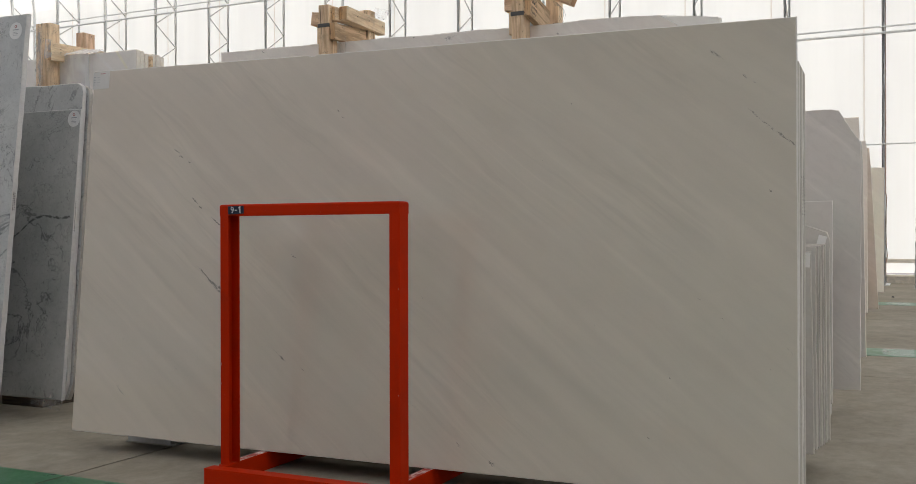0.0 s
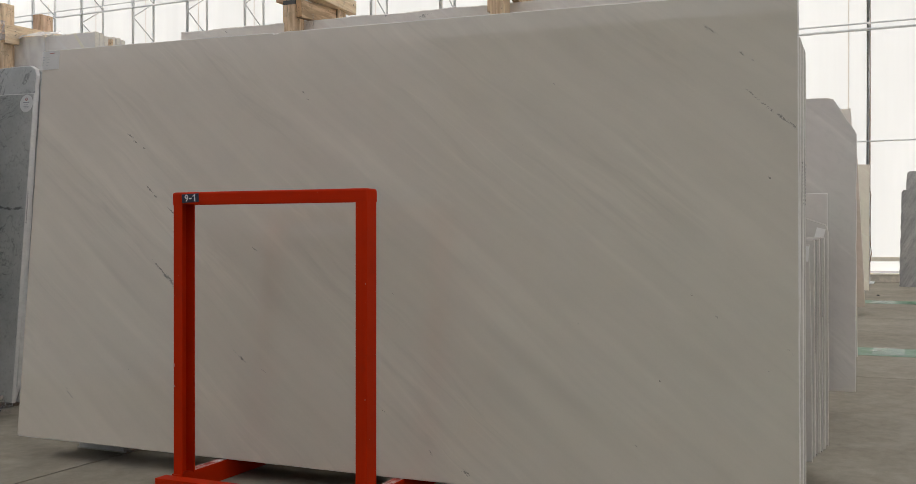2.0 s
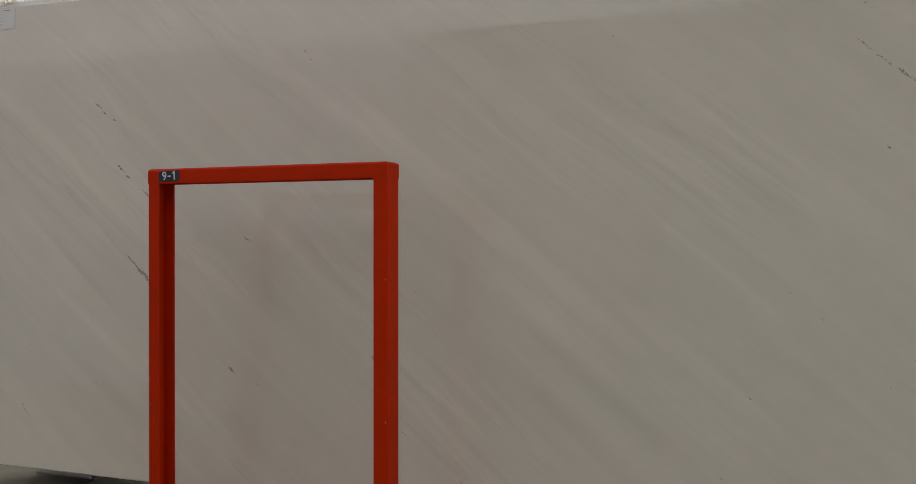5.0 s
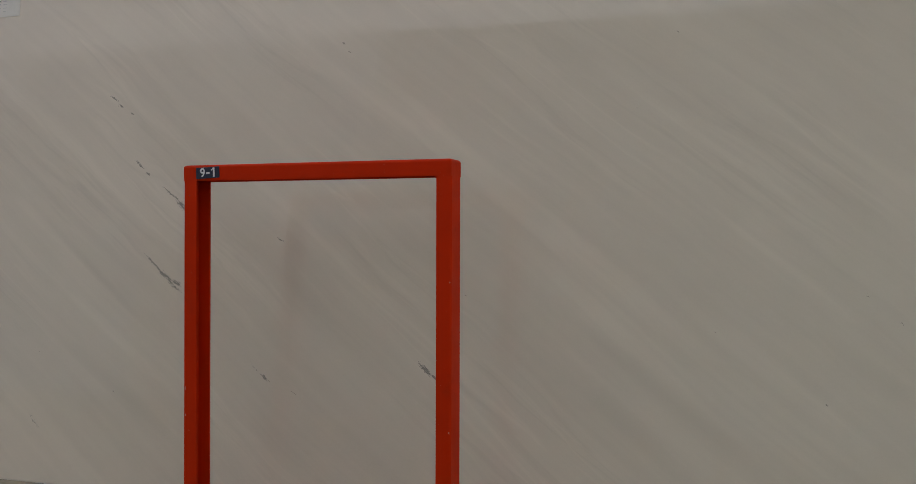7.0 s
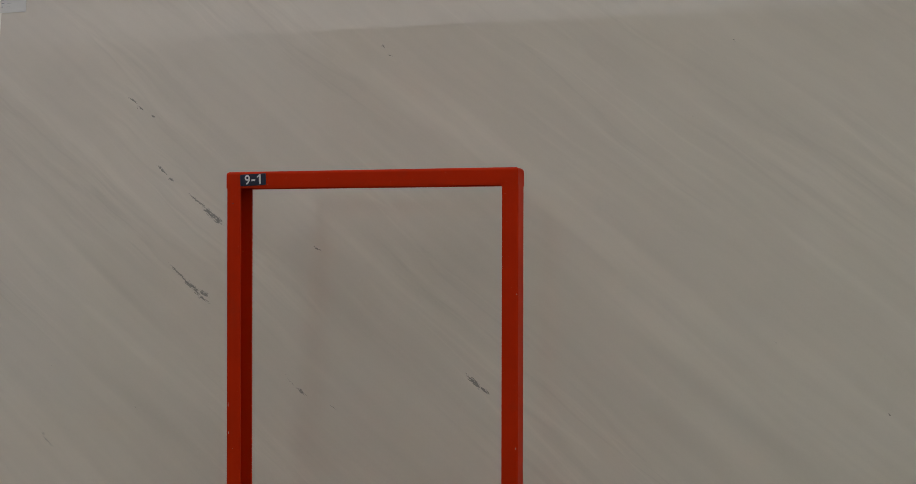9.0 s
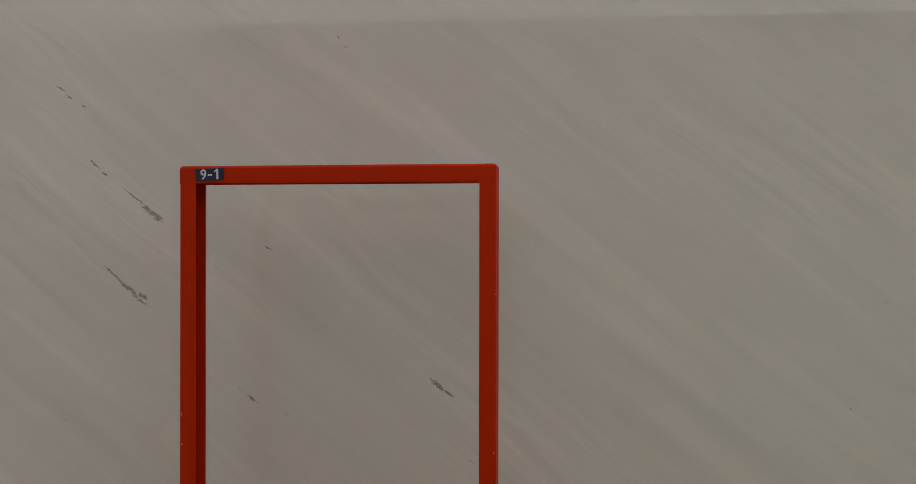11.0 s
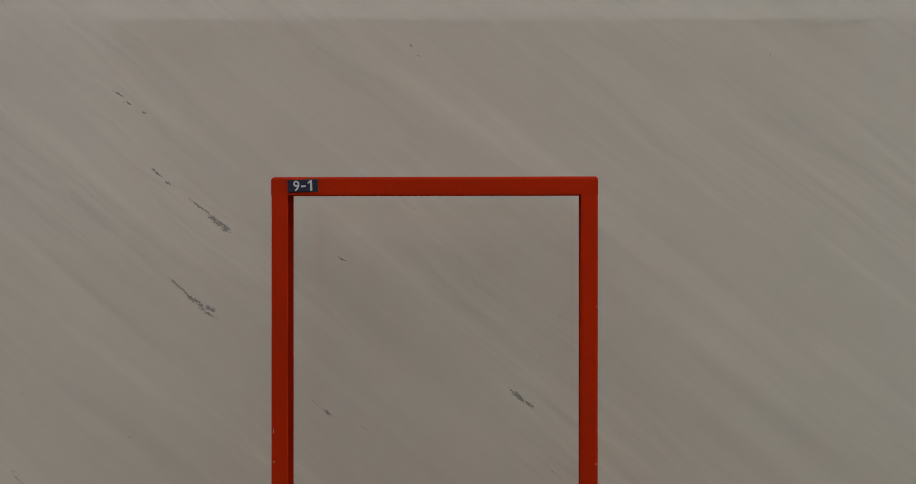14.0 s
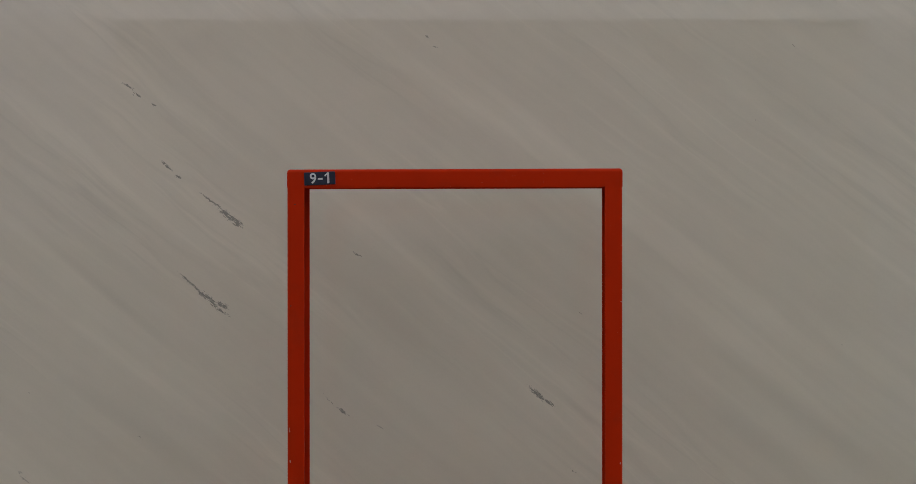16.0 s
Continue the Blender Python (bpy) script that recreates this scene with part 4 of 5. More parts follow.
# ---- crate of slabs behind: timber uprights, battens and film ----
def batten(name, parent, x0, x1, y0, y1, z0, z1, mat, tilt=(0, 0, 0), bevel=0.0018):
    cx, cy, cz = (x0 + x1) / 2, (y0 + y1) / 2, (z0 + z1) / 2
    bm = box(x0 - cx, x1 - cx, y0 - cy, y1 - cy, z0 - cz, z1 - cz, bevel, 1)
    bm.normal_update()
    size = (x1 - x0, y1 - y0, z1 - z0)
    along = size.index(max(size))
    for f in bm.faces:
        if abs(f.normal[along]) > 0.9:
            f.material_index = 1
    ob = part(name, bm, [mat, END_GRAIN], parent)
    ob.location = (cx, cy, cz)
    ob.rotation_euler = [radians(a) for a in tilt]
    return ob


def strap_round(parent, x0, x1, y0, y1, z):
    """A flat steel strap round an upright."""
    bm = bmesh.new()
    g = 0.0025
    ring = [(x0 - g, y0 - g), (x1 + g, y0 - g), (x1 + g, y1 + g), (x0 - g, y1 + g)]
    low = [bm.verts.new((x, y, z)) for x, y in ring]
    high = [bm.verts.new((x, y, z + 0.016)) for x, y in ring]
    inl = [bm.verts.new((x + (g if x < (x0 + x1) / 2 else -g) * 0.9, y + (g if y < (y0 + y1) / 2 else -g) * 0.9, z)) for x, y in ring]
    inh = [bm.verts.new((v.co.x, v.co.y, z + 0.016)) for v in inl]
    for i in range(4):
        j = (i + 1) % 4
        bm.faces.new((low[i], low[j], high[j], high[i]))
        bm.faces.new((high[i], high[j], inh[j], inh[i]))
        bm.faces.new((low[j], low[i], inl[i], inl[j]))
    return part("strap", bm, STRAP, parent, "dark steel strap")


def nail(parent, x, y, z, axis="x"):
    d = Vector((1, 0, 0)) if axis == "x" else Vector((0, -1, 0))
    p = Vector((x, y, z))
    return part("nail_head", tube([p, p + 0.0012 * d], 0.0027, 8), INK, parent)


def crumpled_film(name, points, parent, seed, sag=0.01, material=None):
    """A crumpled sheet of clear film between four corners, softly wrinkled."""
    a, b, c, d = (Vector(p) for p in points)
    bm = bmesh.new()
    n = 18
    grid = []
    for i in range(n + 1):
        row = []
        for j in range(n + 1):
            u, v = i / n, j / n
            p = (a * (1 - u) + b * u) * (1 - v) + (d * (1 - u) + c * u) * v
            w = noise.noise_vector(p * 22 + Vector((seed * 3.1, 0, 0))) + 0.5 * noise.noise_vector(p * 60 + Vector((0, seed * 1.7, 0)))
            row.append(bm.verts.new(p + w * sag))
        grid.append(row)
    for i in range(n):
        for j in range(n):
            bm.faces.new((grid[i][j], grid[i + 1][j], grid[i + 1][j + 1], grid[i][j + 1]))
    return part(name, bm, material or FILM, parent, "crumpled clear plastic film", True)


crate_a = thing("timber_clamp", (0.005, 0.70, 0), "rough pine upright with nailed battens clamping the slab bundle", "timber clamp", "timber clamps of the bundle")
batten("upright", crate_a, -0.027, 0.025, 0, 0.072, 0.0, 1.926, OLD_PINE)
strap_round(crate_a, -0.027, 0.025, 0, 0.072, 1.828)
batten("side_block", crate_a, -0.078, -0.029, 0.02, 0.075, 1.845, 1.902, PINE_X, (0, 8, 0))
batten("side_lath", crate_a, -0.040, -0.029, 0.01, 0.06, 1.76, 1.85, OLD_PINE)
batten("top_batten", crate_a, 0.048, 0.088, 0.05, 0.39, 1.861, 1.921, PINE_Y, (-1, 0, 0))
batten("inner_batten", crate_a, 0.028, 0.046, 0.02, 0.36, 1.860, 1.919, PINE_Y)
batten("lower_batten", crate_a, 0.028, 0.056, 0.004, 0.29, 1.780, 1.852, SHADED_PINE, (3, 0, 0))
batten("rear_upright", crate_a, 0.02, 0.07, 0.27, 0.33, 0.0, 1.955, OLD_PINE)
for yy in (0.14, 0.24, 0.36):
    nail(crate_a, 0.0885, yy, 1.895)
crumpled_film("film", [(0.06, 0.30, 1.92), (0.12, 0.34, 1.915), (0.13, 0.36, 1.965), (0.07, 0.33, 1.975)], crate_a, 4, 0.004)
crumpled_film("film", [(0.027, 0.075, 1.45), (0.060, 0.085, 1.45), (0.062, 0.085, 1.80), (0.027, 0.075, 1.81)], crate_a, 5, 0.004)

crate_b = thing("timber_clamp", (0.912, 0.70, 0), "rough pine upright with stencilled plank and wire on the bundle", "timber clamp", "timber clamps of the bundle")
batten("upright", crate_b, -0.027, 0.025, 0, 0.072, 0.0, 1.985, OLD_PINE)
strap_round(crate_b, -0.027, 0.025, 0, 0.072, 1.790)
batten("side_block", crate_b, -0.062, -0.029, 0.01, 0.07, 1.815, 1.99, PINE_X)
batten("side_lath", crate_b, -0.044, -0.030, 0.014, 0.06, 1.72, 1.812, OLD_PINE)
plank = batten("stencilled_plank", crate_b, 0.028, 0.056, 0.0, 0.22, 1.765, 1.868, SHADED_PINE, (-10, 0, 0))
bm = bmesh.new()
rng = random.Random(8)
for r in range(4):
    for c in range(5):
        y0, z0, s = -0.10 + 0.012 * c + rng.uniform(-0.003, 0.003), -0.035 + 0.018 * r + rng.uniform(-0.005, 0.005), rng.uniform(0.003, 0.010)
        bm.faces.new([bm.verts.new((0.0148, y, z)) for y, z in ((y0, z0), (y0 + s, z0), (y0 + s, z0 + rng.uniform(0.002, 0.012)), (y0, z0 + 0.010))])
part("stencil", bm, INK, plank, "unreadable black stencil marks")
batten("rear_upright", crate_b, 0.02, 0.075, 0.27, 0.33, 0.0, 2.02, OLD_PINE)
batten("top_plank", crate_b, 0.05, 0.20, 0.15, 0.20, 1.872, 1.995, PINE_X, (0, 24, 0))
for k in range(4):
    pts = [(0.078 + (0.030 + 0.006 * k) * math.sin(a), 0.20 + 0.004 * k, 1.835 + 0.045 * math.cos(a) - 0.004 * k) for a in (math.pi * i / 10 for i in range(11))]
    part("wire", tube(pts, 0.0006, 5), CABLE, crate_b, smooth=True)

# slabs of that bundle
BUNDLE = "slabs of the timber clamped bundle"
slab("marble_slab", [(-0.62, 0.10), (1.66, 0.10), (1.56, 1.68), (1.526, 1.713), (1.50, 1.730), (1.459, 1.755), (1.252, 1.766), (0.911, 1.765), (0.55, 1.771), (-0.035, 1.778), (-0.624, 1.786)], (0, 0.79, 0), 0.022, 0.0,
     [STAINED_MARBLE, SAWN_WHITE], "unpolished white marble slab with a broken top corner in the bundle", BUNDLE, 0.0, 21, 0.003, 0.07)
for k, (x0, x1, z) in enumerate(((-0.64, 1.47, 1.738), (-0.66, 1.475, 1.744), (-0.66, 1.48, 1.748), (-0.66, 1.485, 1.752))):
    slab("marble_slab", rect(x0, x1, 0.10, z), (0, 0.82 + 0.032 * k, 0), 0.022, 0.0, [DULL_MARBLE, SAWN_WHITE],
         "unpolished white marble slab in the bundle behind", BUNDLE, 0.0, 24 + k, 0.003, 0.09)
bundle_film = thing("film_wrap", (1.53, 0.925, 1.752), "crumpled clear plastic film over the end of the slab bundle", "plastic film")
crumpled_film("film_front", [(-0.10, -0.108, -0.16), (0.142, -0.108, -0.16), (0.142, -0.108, -0.017), (-0.10, -0.108, 0.012)], bundle_film, 6, 0.003, BACKLIT_FILM)
crumpled_film("film_top", [(-0.10, -0.108, 0.012), (0.142, -0.108, -0.017), (0.130, 0.03, 0.006), (-0.10, 0.03, 0.036)], bundle_film, 19, 0.003, BACKLIT_FILM)
crumpled_film("film_end", [(0.142, -0.108, -0.16), (0.130, 0.03, -0.16), (0.130, 0.03, 0.006), (0.142, -0.108, -0.017)], bundle_film, 21, 0.003, BACKLIT_FILM)
crumpled_film("film", [(-0.55, -0.10, 0.008), (-0.06, -0.10, 0.004), (-0.04, 0.03, 0.034), (-0.55, 0.03, 0.022)], bundle_film, 7, 0.003, MILKY_FILM)
for x in (-0.45, 0.30, 1.25):
    sk = thing("timber_bearer", (x, 0.66, 0), "rough pine bearer on the floor under the bundle", "bearer", "bearers under the bundle")
    batten("beam", sk, -0.05, 0.05, 0.0, 0.46, 0.0, 0.10, PINE_Y)


# ---- grey slabs standing beside ----
def round_label(at, lean):
    ob = thing("round_label", at, "round white paper sticker with a red mark and tiny print", "label", "round stickers")
    ob.rotation_euler = (-math.atan(lean), 0, 0)
    bm = bmesh.new()
    ring = [bm.verts.new((0.043 * math.cos(a), -0.0008, 0.043 * math.sin(a))) for a in (2 * math.pi * k / 32 for k in range(32))]
    bm.faces.new(ring)
    back = [bm.verts.new((v.co.x, 0.0, v.co.z)) for v in ring]
    for i in range(32):
        bm.faces.new((ring[i], ring[(i + 1) % 32], back[(i + 1) % 32], back[i]))
    part("paper", bm, PAPER, ob)
    bm = bmesh.new()
    vs = [bm.verts.new((0.009 * math.cos(a), -0.0014, 0.021 + 0.009 * math.sin(a))) for a in (2 * math.pi * k / 6 for k in range(6))]
    bm.faces.new(vs)
    mark = part("mark", bm, PRINT_RED, ob, "red hexagonal mark")
    bm = bmesh.new()
    bm.faces.new([bm.verts.new((0.0045 * math.cos(a), -0.0018, 0.022 + 0.0045 * math.sin(a))) for a in (2 * math.pi * k / 6 for k in range(6))])
    part("mark_centre", bm, PAPER, mark)
    for w, z, h in ((0.020, 0.003, 0.004), (0.013, -0.008, 0.002), (0.017, -0.016, 0.002), (0.015, -0.023, 0.002)):
        part("print_bar", box(-w, w, -0.0014, -0.0009, z, z + h), PAPER_GREY, ob)
    return ob


GREY_GROUP = "grey marble slabs standing side by side"
g1 = slab("grey_marble_slab", [(-4.70, 0.066), (-1.684, 0.066), (-1.642, 2.025), (-4.68, 2.05)], (0, 0.405, 0), 0.030, 0.083, [PALE_GREY, SAWN_GREY],
          "tall pale grey veined marble slab with a rough sawn edge", GREY_GROUP, 0.0, 41, 0.002, 0.05)
g2 = slab("grey_marble_slab", [(-4.6, 0.075), (-1.72, 0.088), (-1.70, 0.115), (-1.66, 0.085), (-1.630, 0.080), (-1.610, 1.590), (-4.6, 1.62)], (0, 0.765, 0), 0.022, 0.078, [VEINED_GREY, SAWN_GREY],
          "dark grey marble slab with a broken lower corner and dark vein", GREY_GROUP, 0.0, 42, 0.0015, 0.08)
for k, (x1, z1) in enumerate(((-1.630, 1.735), (-1.612, 1.722))):
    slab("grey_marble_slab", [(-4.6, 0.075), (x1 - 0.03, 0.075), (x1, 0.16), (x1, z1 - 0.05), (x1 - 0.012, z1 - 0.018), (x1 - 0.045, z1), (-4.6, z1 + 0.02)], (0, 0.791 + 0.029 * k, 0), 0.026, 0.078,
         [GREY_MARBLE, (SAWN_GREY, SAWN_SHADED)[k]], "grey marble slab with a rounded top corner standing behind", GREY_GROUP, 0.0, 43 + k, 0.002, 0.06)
round_label((-1.657, 0.765 + 0.078 * 1.54 - 0.0006, 1.54), 0.078)
round_label((-1.712, 0.405 + 0.083 * 1.944 - 0.0006, 1.944), 0.083)
ink_marks(g1, -1.6605, 0.083 * 1.05, 1.05, 0.13, 51)
ink_marks(g2, -1.6095 - 0.008, 0.078 * 0.95, 0.95, 0.16, 52, 1)
steel_skid(-2.50, -2.25, 0.42, 1.20)
steel_skid(-3.0, -2.75, 0.36, 1.25)
# added block: stops light from behind and darkens the gap under the grey slabs
sill = thing("timber_bearer", (-1.93, 0.92, 0.0), "added dark block standing in for the shade under the grey slabs", "bearer", "bearers under the grey slabs")
part("beam", box(-0.31, 0.0, 0.0, 0.30, 0.0, 0.072, 0.004, 1), SHADE_PINE, sill)

# ---- film wrapped bundle with timber clamp beside ----
clamp = thing("timber_clamp", (-2.283, 1.25, 0), "pine clamp of two uprights and a cross batten wrapped in film", "timber clamp")
batten("upright", clamp, -0.058, 0.052, 0.0, 0.075, 0.0, 2.172, OLD_PINE)
batten("cross_batten", clamp, 0.055, 0.085, -0.02, 0.40, 1.955, 2.060, PINE_Y, (2, 0, 0))
batten("rear_upright", clamp, -0.012, 0.05, 0.26, 0.35, 0.0, 2.165, PINE_Z)
nail(clamp, 0.0855, 0.05, 2.02)
nail(clamp, 0.0855, 0.05, 2.00)
crumpled_film("film", [(-0.062, -0.006, 1.30), (0.0, -0.006, 1.30), (0.0, -0.006, 2.15), (-0.062, -0.006, 2.15)], clamp, 9, 0.003)
crumpled_film("film", [(0.045, -0.03, 1.955), (0.09, -0.024, 1.96), (0.09, -0.024, 2.065), (0.045, -0.03, 2.075)], clamp, 10, 0.006, MILKY_FILM)
crumpled_film("film", [(0.07, 0.060, 1.945), (0.36, 0.082, 1.992), (0.36, 0.20, 2.006), (0.10, 0.20, 2.030)], clamp, 11, 0.006, MILKY_FILM)
crumpled_film("film", [(-0.030, -0.004, 1.50), (-0.016, -0.004, 1.50), (-0.016, -0.004, 2.12), (-0.034, -0.004, 2.12)], clamp, 13, 0.002, MILKY_FILM)
crumpled_film("film", [(-0.020, 0.078, 1.78), (0.285, 0.078, 1.78), (0.275, 0.078, 1.992), (0.045, 0.078, 1.992)], clamp, 14, 0.002, SMOOTH_FILM)
crumpled_film("film", [(0.252, 0.074, 1.78), (0.285, 0.074, 1.78), (0.278, 0.074, 1.975), (0.250, 0.074, 1.975)], clamp, 15, 0.002, SMOOTH_FILM)
crumpled_film("film", [(0.055, 0.06, 1.990), (0.325, 0.06, 1.985), (0.31, 0.17, 2.020), (0.13, 0.17, 2.040)], clamp, 16, 0.009, DENSE_FILM)
WRAP = "white slabs of the film wrapped bundle"
for k, (x0, x1, z) in enumerate(((-2.30, -1.662, 1.985), (-2.32, -1.658, 1.985), (-2.33, -1.654, 1.978), (-2.33, -1.652, 1.988), (-2.33, -1.644, 1.992), (-2.33, -1.640, 1.988))):
    slab("white_marble_slab", [(x0 - 0.8, 0.1), (x1, 0.1), (x1, z - 0.004 * k), (x0 + 0.075, z + 0.005), (x0 + 0.05, z - 0.03)], (0, 1.345 + 0.0305 * k + (0.02 if k > 2 else 0), 0), 0.0295, 0.0,
         [WRAPPED_MARBLE, SAWN_CREAM], "white marble slab in a film wrapped bundle", WRAP, 0.0, 60 + k, 0.001, 0.2)
seal = thing("tape_strip", (-1.768, 1.3435, 1.932), "narrow strip of yellowish clear tape on the wrapped slab", "tape")
part("tape", box(-0.008, 0.008, -0.0006, 0.0, -0.066, 0.066), AGED_TAPE, seal)
seal.rotation_euler = (0, radians(-37), 0)
spacer = thing("timber_spacer", (-1.66, 1.441, 0.1), "thin pine spacer between the slabs", "spacer")
batten("lath", spacer, -0.02, 0.02, 0.0, 0.016, 0.0, 1.86, PINE_Y)
for x in (-2.75, -1.95):
    sk = thing("timber_bearer", (x, 1.22, 0), "rough pine bearer on the floor under the bundle", "bearer", "bearers under the bundle")
    batten("beam", sk, -0.05, 0.05, 0.0, 0.42, 0.0, 0.10, PINE_Y)
slab("white_marble_slab", rect(-4.6, -2.45, 0.1, 2.06), (0, 1.62, 0), 0.03, 0.0, [WRAPPED_MARBLE, SAWN_WHITE], "white marble slab standing farther back", "", 0.0, 70)
sk = thing("timber_bearer", (-3.4, 1.55, 0), "rough pine bearer on the floor under the slab", "bearer", "bearers under the bundle")
batten("beam", sk, -0.05, 0.05, 0.0, 0.3, 0.0, 0.10, PINE_Y)

# ---- short stack and the row of slabs along the aisle ----
SHORT = "slabs of the short stack"
near = slab("marble_slab", [(0.9, 0.10), (1.998, 0.10), (1.985, 0.855), (0.9, 0.90)], (0, 0.93, 0), 0.020, 0.03, [BACK_MARBLE, SAWN_HALF_SHADED], "short white marble offcut slab with a paper tag", SHORT, 0.0, 80)
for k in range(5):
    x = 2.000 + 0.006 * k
    s = slab("marble_slab", [(0.9, 0.10), (x, 0.10), (x - 0.006, 0.872 + 0.002 * k), (0.9, 0.92)], (0, 1.02 + (0.0, 0.041, 0.073, 0.104, 0.150)[k], 0), (0.034, 0.028, 0.027, 0.036, 0.030)[k], 0.02, [BACK_MARBLE, (SAWN_HALF_SHADED, SAWN_SHADED)[k % 2]],
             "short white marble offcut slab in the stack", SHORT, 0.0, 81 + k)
    if k in (0, 1, 3):
        ink_marks(s, x - 0.002, 0.02 * 0.5, 0.47 + 0.04 * k, 0.16, 90 + k, 1, 0.022)
last = slab("marble_slab", [(0.9, 0.10), (2.032, 0.10), (2.028, 0.90), (2.018, 0.930), (1.86, 0.985), (0.9, 1.05)], (0, 1.235, 0), 0.026, 0.02, [BACK_MARBLE, SAWN_HALF_SHADED],
            "white marble offcut slab with a sloping top edge", SHORT, 0.0, 88)
ink_marks(last, 2.0302, 0.02 * 0.5, 0.56, 0.15, 95, 1, 0.020)


def blank_tag(at, w, h, turn):
    ob = thing("paper_tag", at, "blank white paper tag stuck on the slab edge", "label", "paper tags")
    part("paper", box(-w / 2, w / 2, -0.001, 0.0, -h, 0), TAG_PAPER, ob)
    ob.rotation_euler = [radians(a) for a in turn]
    return ob


blank_tag((1.964, 0.93 + 0.03 * 0.85 - 0.001, 0.852), 0.040, 0.056, (-2, 3, 0))
blank_tag((2.004, 1.2335 + 0.02 * 0.93, 0.915), 0.032, 0.05, (-1, 14, 0))
for x in (1.0, 1.56):
    steel_skid(x, x + 0.2, 0.96, 1.55, "grey steel channel skid under the stack")

slab("marble_slab", [(1.0, 0.066), (1.957, 0.066), (1.953, 1.098), (1.0, 1.10)], (0, 2.38, 0), 0.02, 0.05, [BACK_MARBLE, SAWN_WHITE], "thin white marble slab standing alone", "", 0.0, 100)
for x in (1.2, 1.90):
    foot = thing("timber_bearer", (x, 2.34, 0), "small grey bearer block under a slab", "bearer", "bearers under the bundle")
    batten("beam", foot, -0.06, 0.045, 0.0, 0.14, 0.0, 0.066, GREY_STEEL)

ROW = "slabs in the row along the aisle"
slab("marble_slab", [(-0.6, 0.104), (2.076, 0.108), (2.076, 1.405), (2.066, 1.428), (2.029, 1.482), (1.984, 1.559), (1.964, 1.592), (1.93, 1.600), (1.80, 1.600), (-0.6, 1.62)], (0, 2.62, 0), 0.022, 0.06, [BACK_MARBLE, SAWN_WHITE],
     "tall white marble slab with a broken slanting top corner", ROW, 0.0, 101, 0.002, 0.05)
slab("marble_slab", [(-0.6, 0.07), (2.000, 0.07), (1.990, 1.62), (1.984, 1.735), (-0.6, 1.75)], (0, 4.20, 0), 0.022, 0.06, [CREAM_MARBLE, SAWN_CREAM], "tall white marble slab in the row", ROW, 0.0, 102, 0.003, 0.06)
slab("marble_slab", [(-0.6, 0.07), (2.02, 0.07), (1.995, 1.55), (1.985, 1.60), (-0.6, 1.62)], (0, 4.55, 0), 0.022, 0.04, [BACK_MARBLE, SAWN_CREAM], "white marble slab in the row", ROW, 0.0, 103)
for x in (0.2, 1.6):
    sk = thing("timber_bearer", (x + 0.1, 2.56, 0), "rough pine bearer on the floor under the slab in the row", "bearer", "bearers under the bundle")
    batten("beam", sk, -0.05, 0.05, 0.0, 0.40, 0.0, 0.106, PINE_Y)
    steel_skid(x, x + 0.2, 4.16, 4.8, "grey steel channel skid under the slabs in the row")
slab("beige_marble_slab", [(-0.4, 0.07), (1.835, 0.07), (1.83, 1.92), (1.815, 2.02), (-0.4, 2.03)], (0, 9.1, 0), 0.04, 0.03, [CREAM_MARBLE, SAWN_CREAM], "cream marble slab end in the far row", ROW, 0.0, 104)
slab("beige_marble_slab", [(-0.4, 0.07), (1.925, 0.07), (1.84, 1.75), (1.82, 2.00), (-0.4, 2.02)], (0, 9.80, 0), 0.05, 0.03, [BEIGE_MARBLE, BEIGE_MARBLE], "beige stone slab with a slanting side in the far row", ROW, 0.0, 105)
slab("beige_marble_slab", [(-0.4, 0.07), (1.872, 0.07), (1.877, 2.027), (-0.4, 2.04)], (0, 13.8, 0), 0.05, 0.03, [SANDY_MARBLE, BEIGE_MARBLE], "sandy beige stone slab at the end of the far row", ROW, 0.0, 106)
for y in (9.05, 9.75, 13.75):
    steel_skid(0.6, 0.8, y, y + 0.4, "grey steel channel skid under the far slabs")
FAR = "grey striped slabs at the far wall"
slab("grey_marble_slab", [(2.30, 0.07), (3.6, 0.07), (3.6, 1.69), (2.36, 1.69), (2.333, 1.65)], (0, 15.32, 0), 0.03, 0.05, [FAR_GREY_MARBLE, SAWN_GREY], "grey marble slab with dark stripes near the far wall", FAR, 0.0, 110, 0.006, 0.08)
slab("grey_marble_slab", [(2.35, 0.07), (3.7, 0.07), (3.7, 2.01), (2.46, 2.01), (2.425, 1.985), (2.412, 1.93)], (0, 15.42, 0), 0.03, 0.05, [FAR_GREY_MARBLE, SAWN_GREY], "taller grey marble slab with dark stripes near the far wall", FAR, 0.0, 111, 0.006, 0.08)
steel_skid(2.6, 2.8, 15.35, 15.8, "grey steel channel skid under the far slabs")
steel_skid(3.2, 3.4, 15.35, 15.8, "grey steel channel skid under the far slabs")

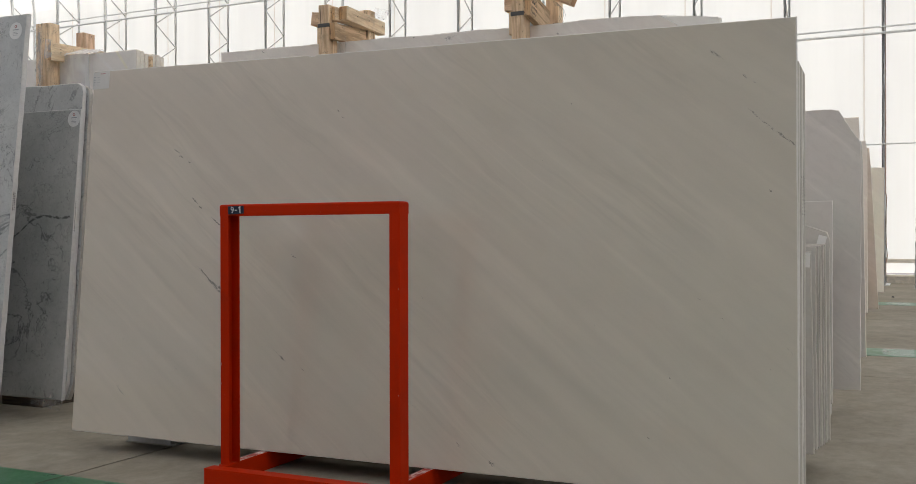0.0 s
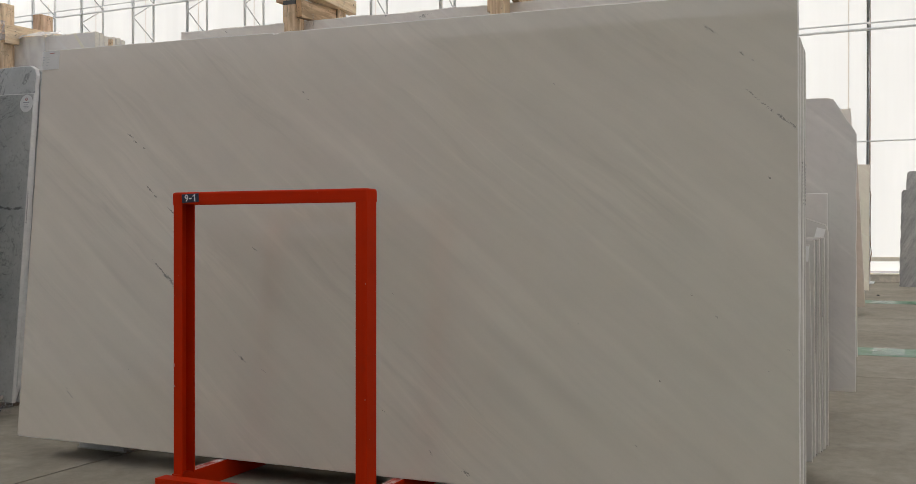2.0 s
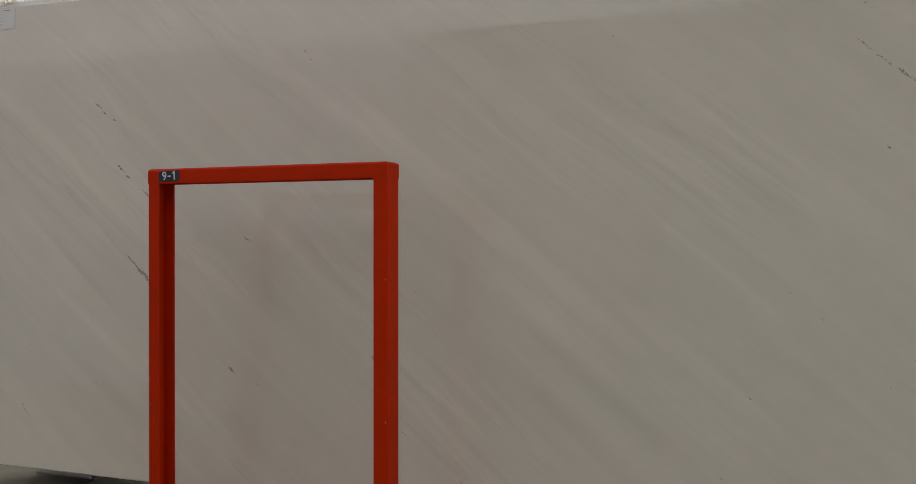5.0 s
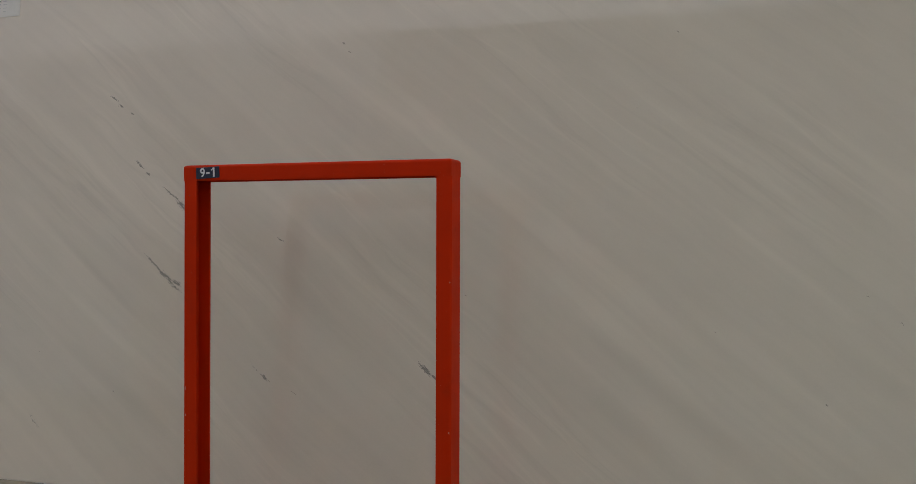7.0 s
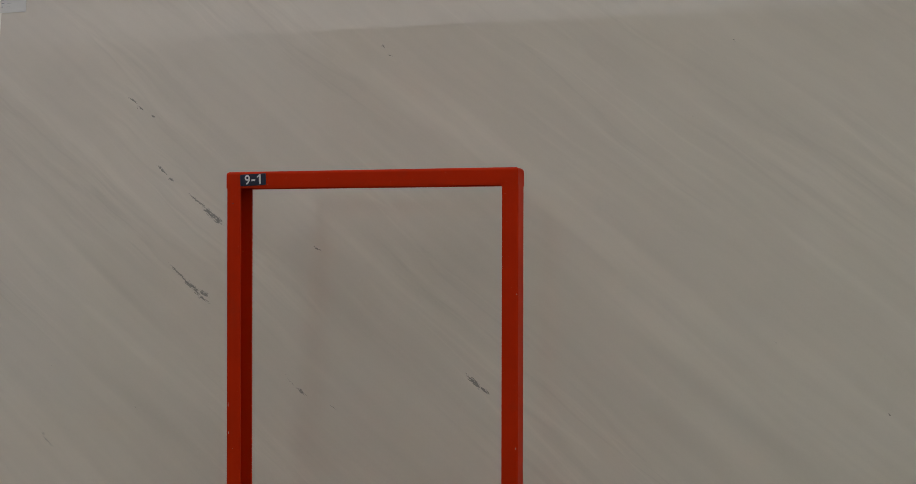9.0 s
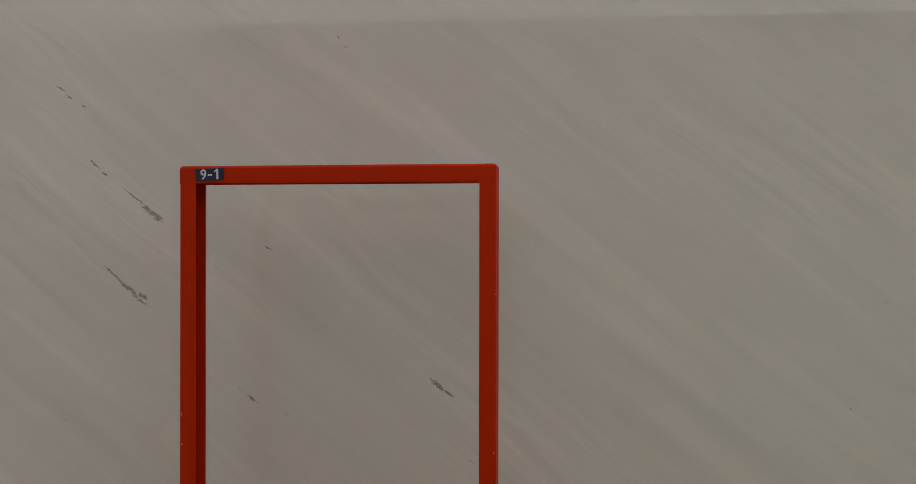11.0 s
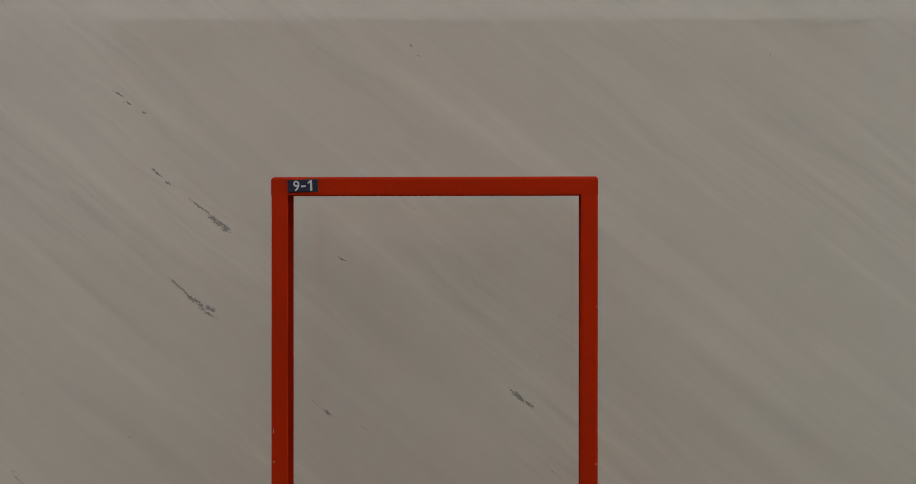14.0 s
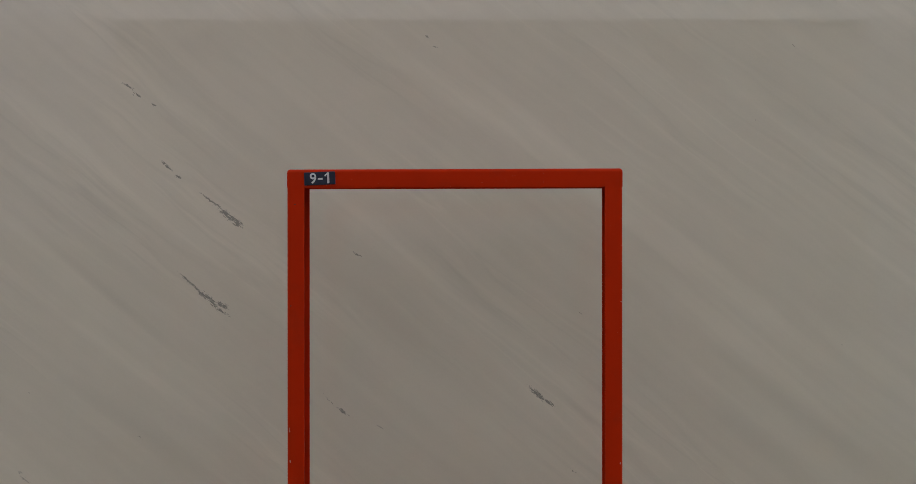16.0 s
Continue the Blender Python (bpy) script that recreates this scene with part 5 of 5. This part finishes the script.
# ---- row of slabs across the aisle, mirrored in the polished front slab ----
ACROSS = "slabs across the aisle"
for k, (x0, x1, z1) in enumerate(((-5.0, -2.08, 2.02), (-1.95, 1.02, 1.90), (1.16, 4.10, 1.96))):
    slab("grey_marble_slab", rect(x0, x1, 0.16, z1), (0, -6.0, 0), 0.03, -0.08, [DARK_GREY, SAWN_GREY], "dark grey marble slab leaning in the row across the aisle", ACROSS, 0.0, 120 + k, 0.002, 0.1)
    for x in (x0 + 0.5, x1 - 0.6):
        sk = thing("timber_bearer", (x, -6.5, 0), "rough pine bearer on the floor under a slab across the aisle", "bearer", "bearers across the aisle")
        batten("beam", sk, -0.06, 0.06, 0.0, 0.54, 0.0, 0.16, PINE_Y)

# torn film hanging under the grey slabs
torn = thing("film_strip", (-1.74, 0.79, 0.0), "torn strip of clear plastic film under the grey slabs", "plastic film")
crumpled_film("film", [(-0.13, 0.0, 0.050), (0.08, 0.0, 0.020), (0.10, 0.0, 0.078), (-0.13, 0.0, 0.080)], torn, 17, 0.004)

# clear tape left wrinkled over the far floor marking, and a scrap on the floor
for x0, wide, y0, y1 in ((2.095, 0.225, 5.31, 5.85), (1.945, 0.30, 11.74, 12.30)):
    tape = thing("clear_tape", (x0, y0, 0.0), "wrinkled glossy clear tape stuck over the green floor marking", "tape", "tape on the floor markings")
    crumpled_film("tape", [(0.0, 0.0, 0.007), (wide, 0.0, 0.007), (wide, y1 - y0, 0.007), (0.0, y1 - y0, 0.007)], tape, 31, 0.006, GLOSSY_TAPE)
scrap = bmesh.new()
rim = [(0.05, 0.0), (0.03, 0.05), (-0.02, 0.06), (-0.055, 0.01), (-0.02, -0.05), (0.035, -0.04)]
low = [scrap.verts.new((x, y, 0.0)) for x, y in rim]
high = [scrap.verts.new((0.6 * x, 0.6 * y, 0.022 + 0.1 * abs(x))) for x, y in rim]
scrap.faces.new(low[::-1])
scrap.faces.new(high)
for i in range(6):
    scrap.faces.new((low[i], low[(i + 1) % 6], high[(i + 1) % 6], high[i]))
bmesh.ops.scale(scrap, vec=(0.45, 0.45, 0.6), verts=scrap.verts)
ob = link_bm("stone_scrap", scrap, INK)
ob.location = (2.003, 13.70, 0.0)
tagged(ob, "small dark stone scrap lying on the concrete floor", "scrap")
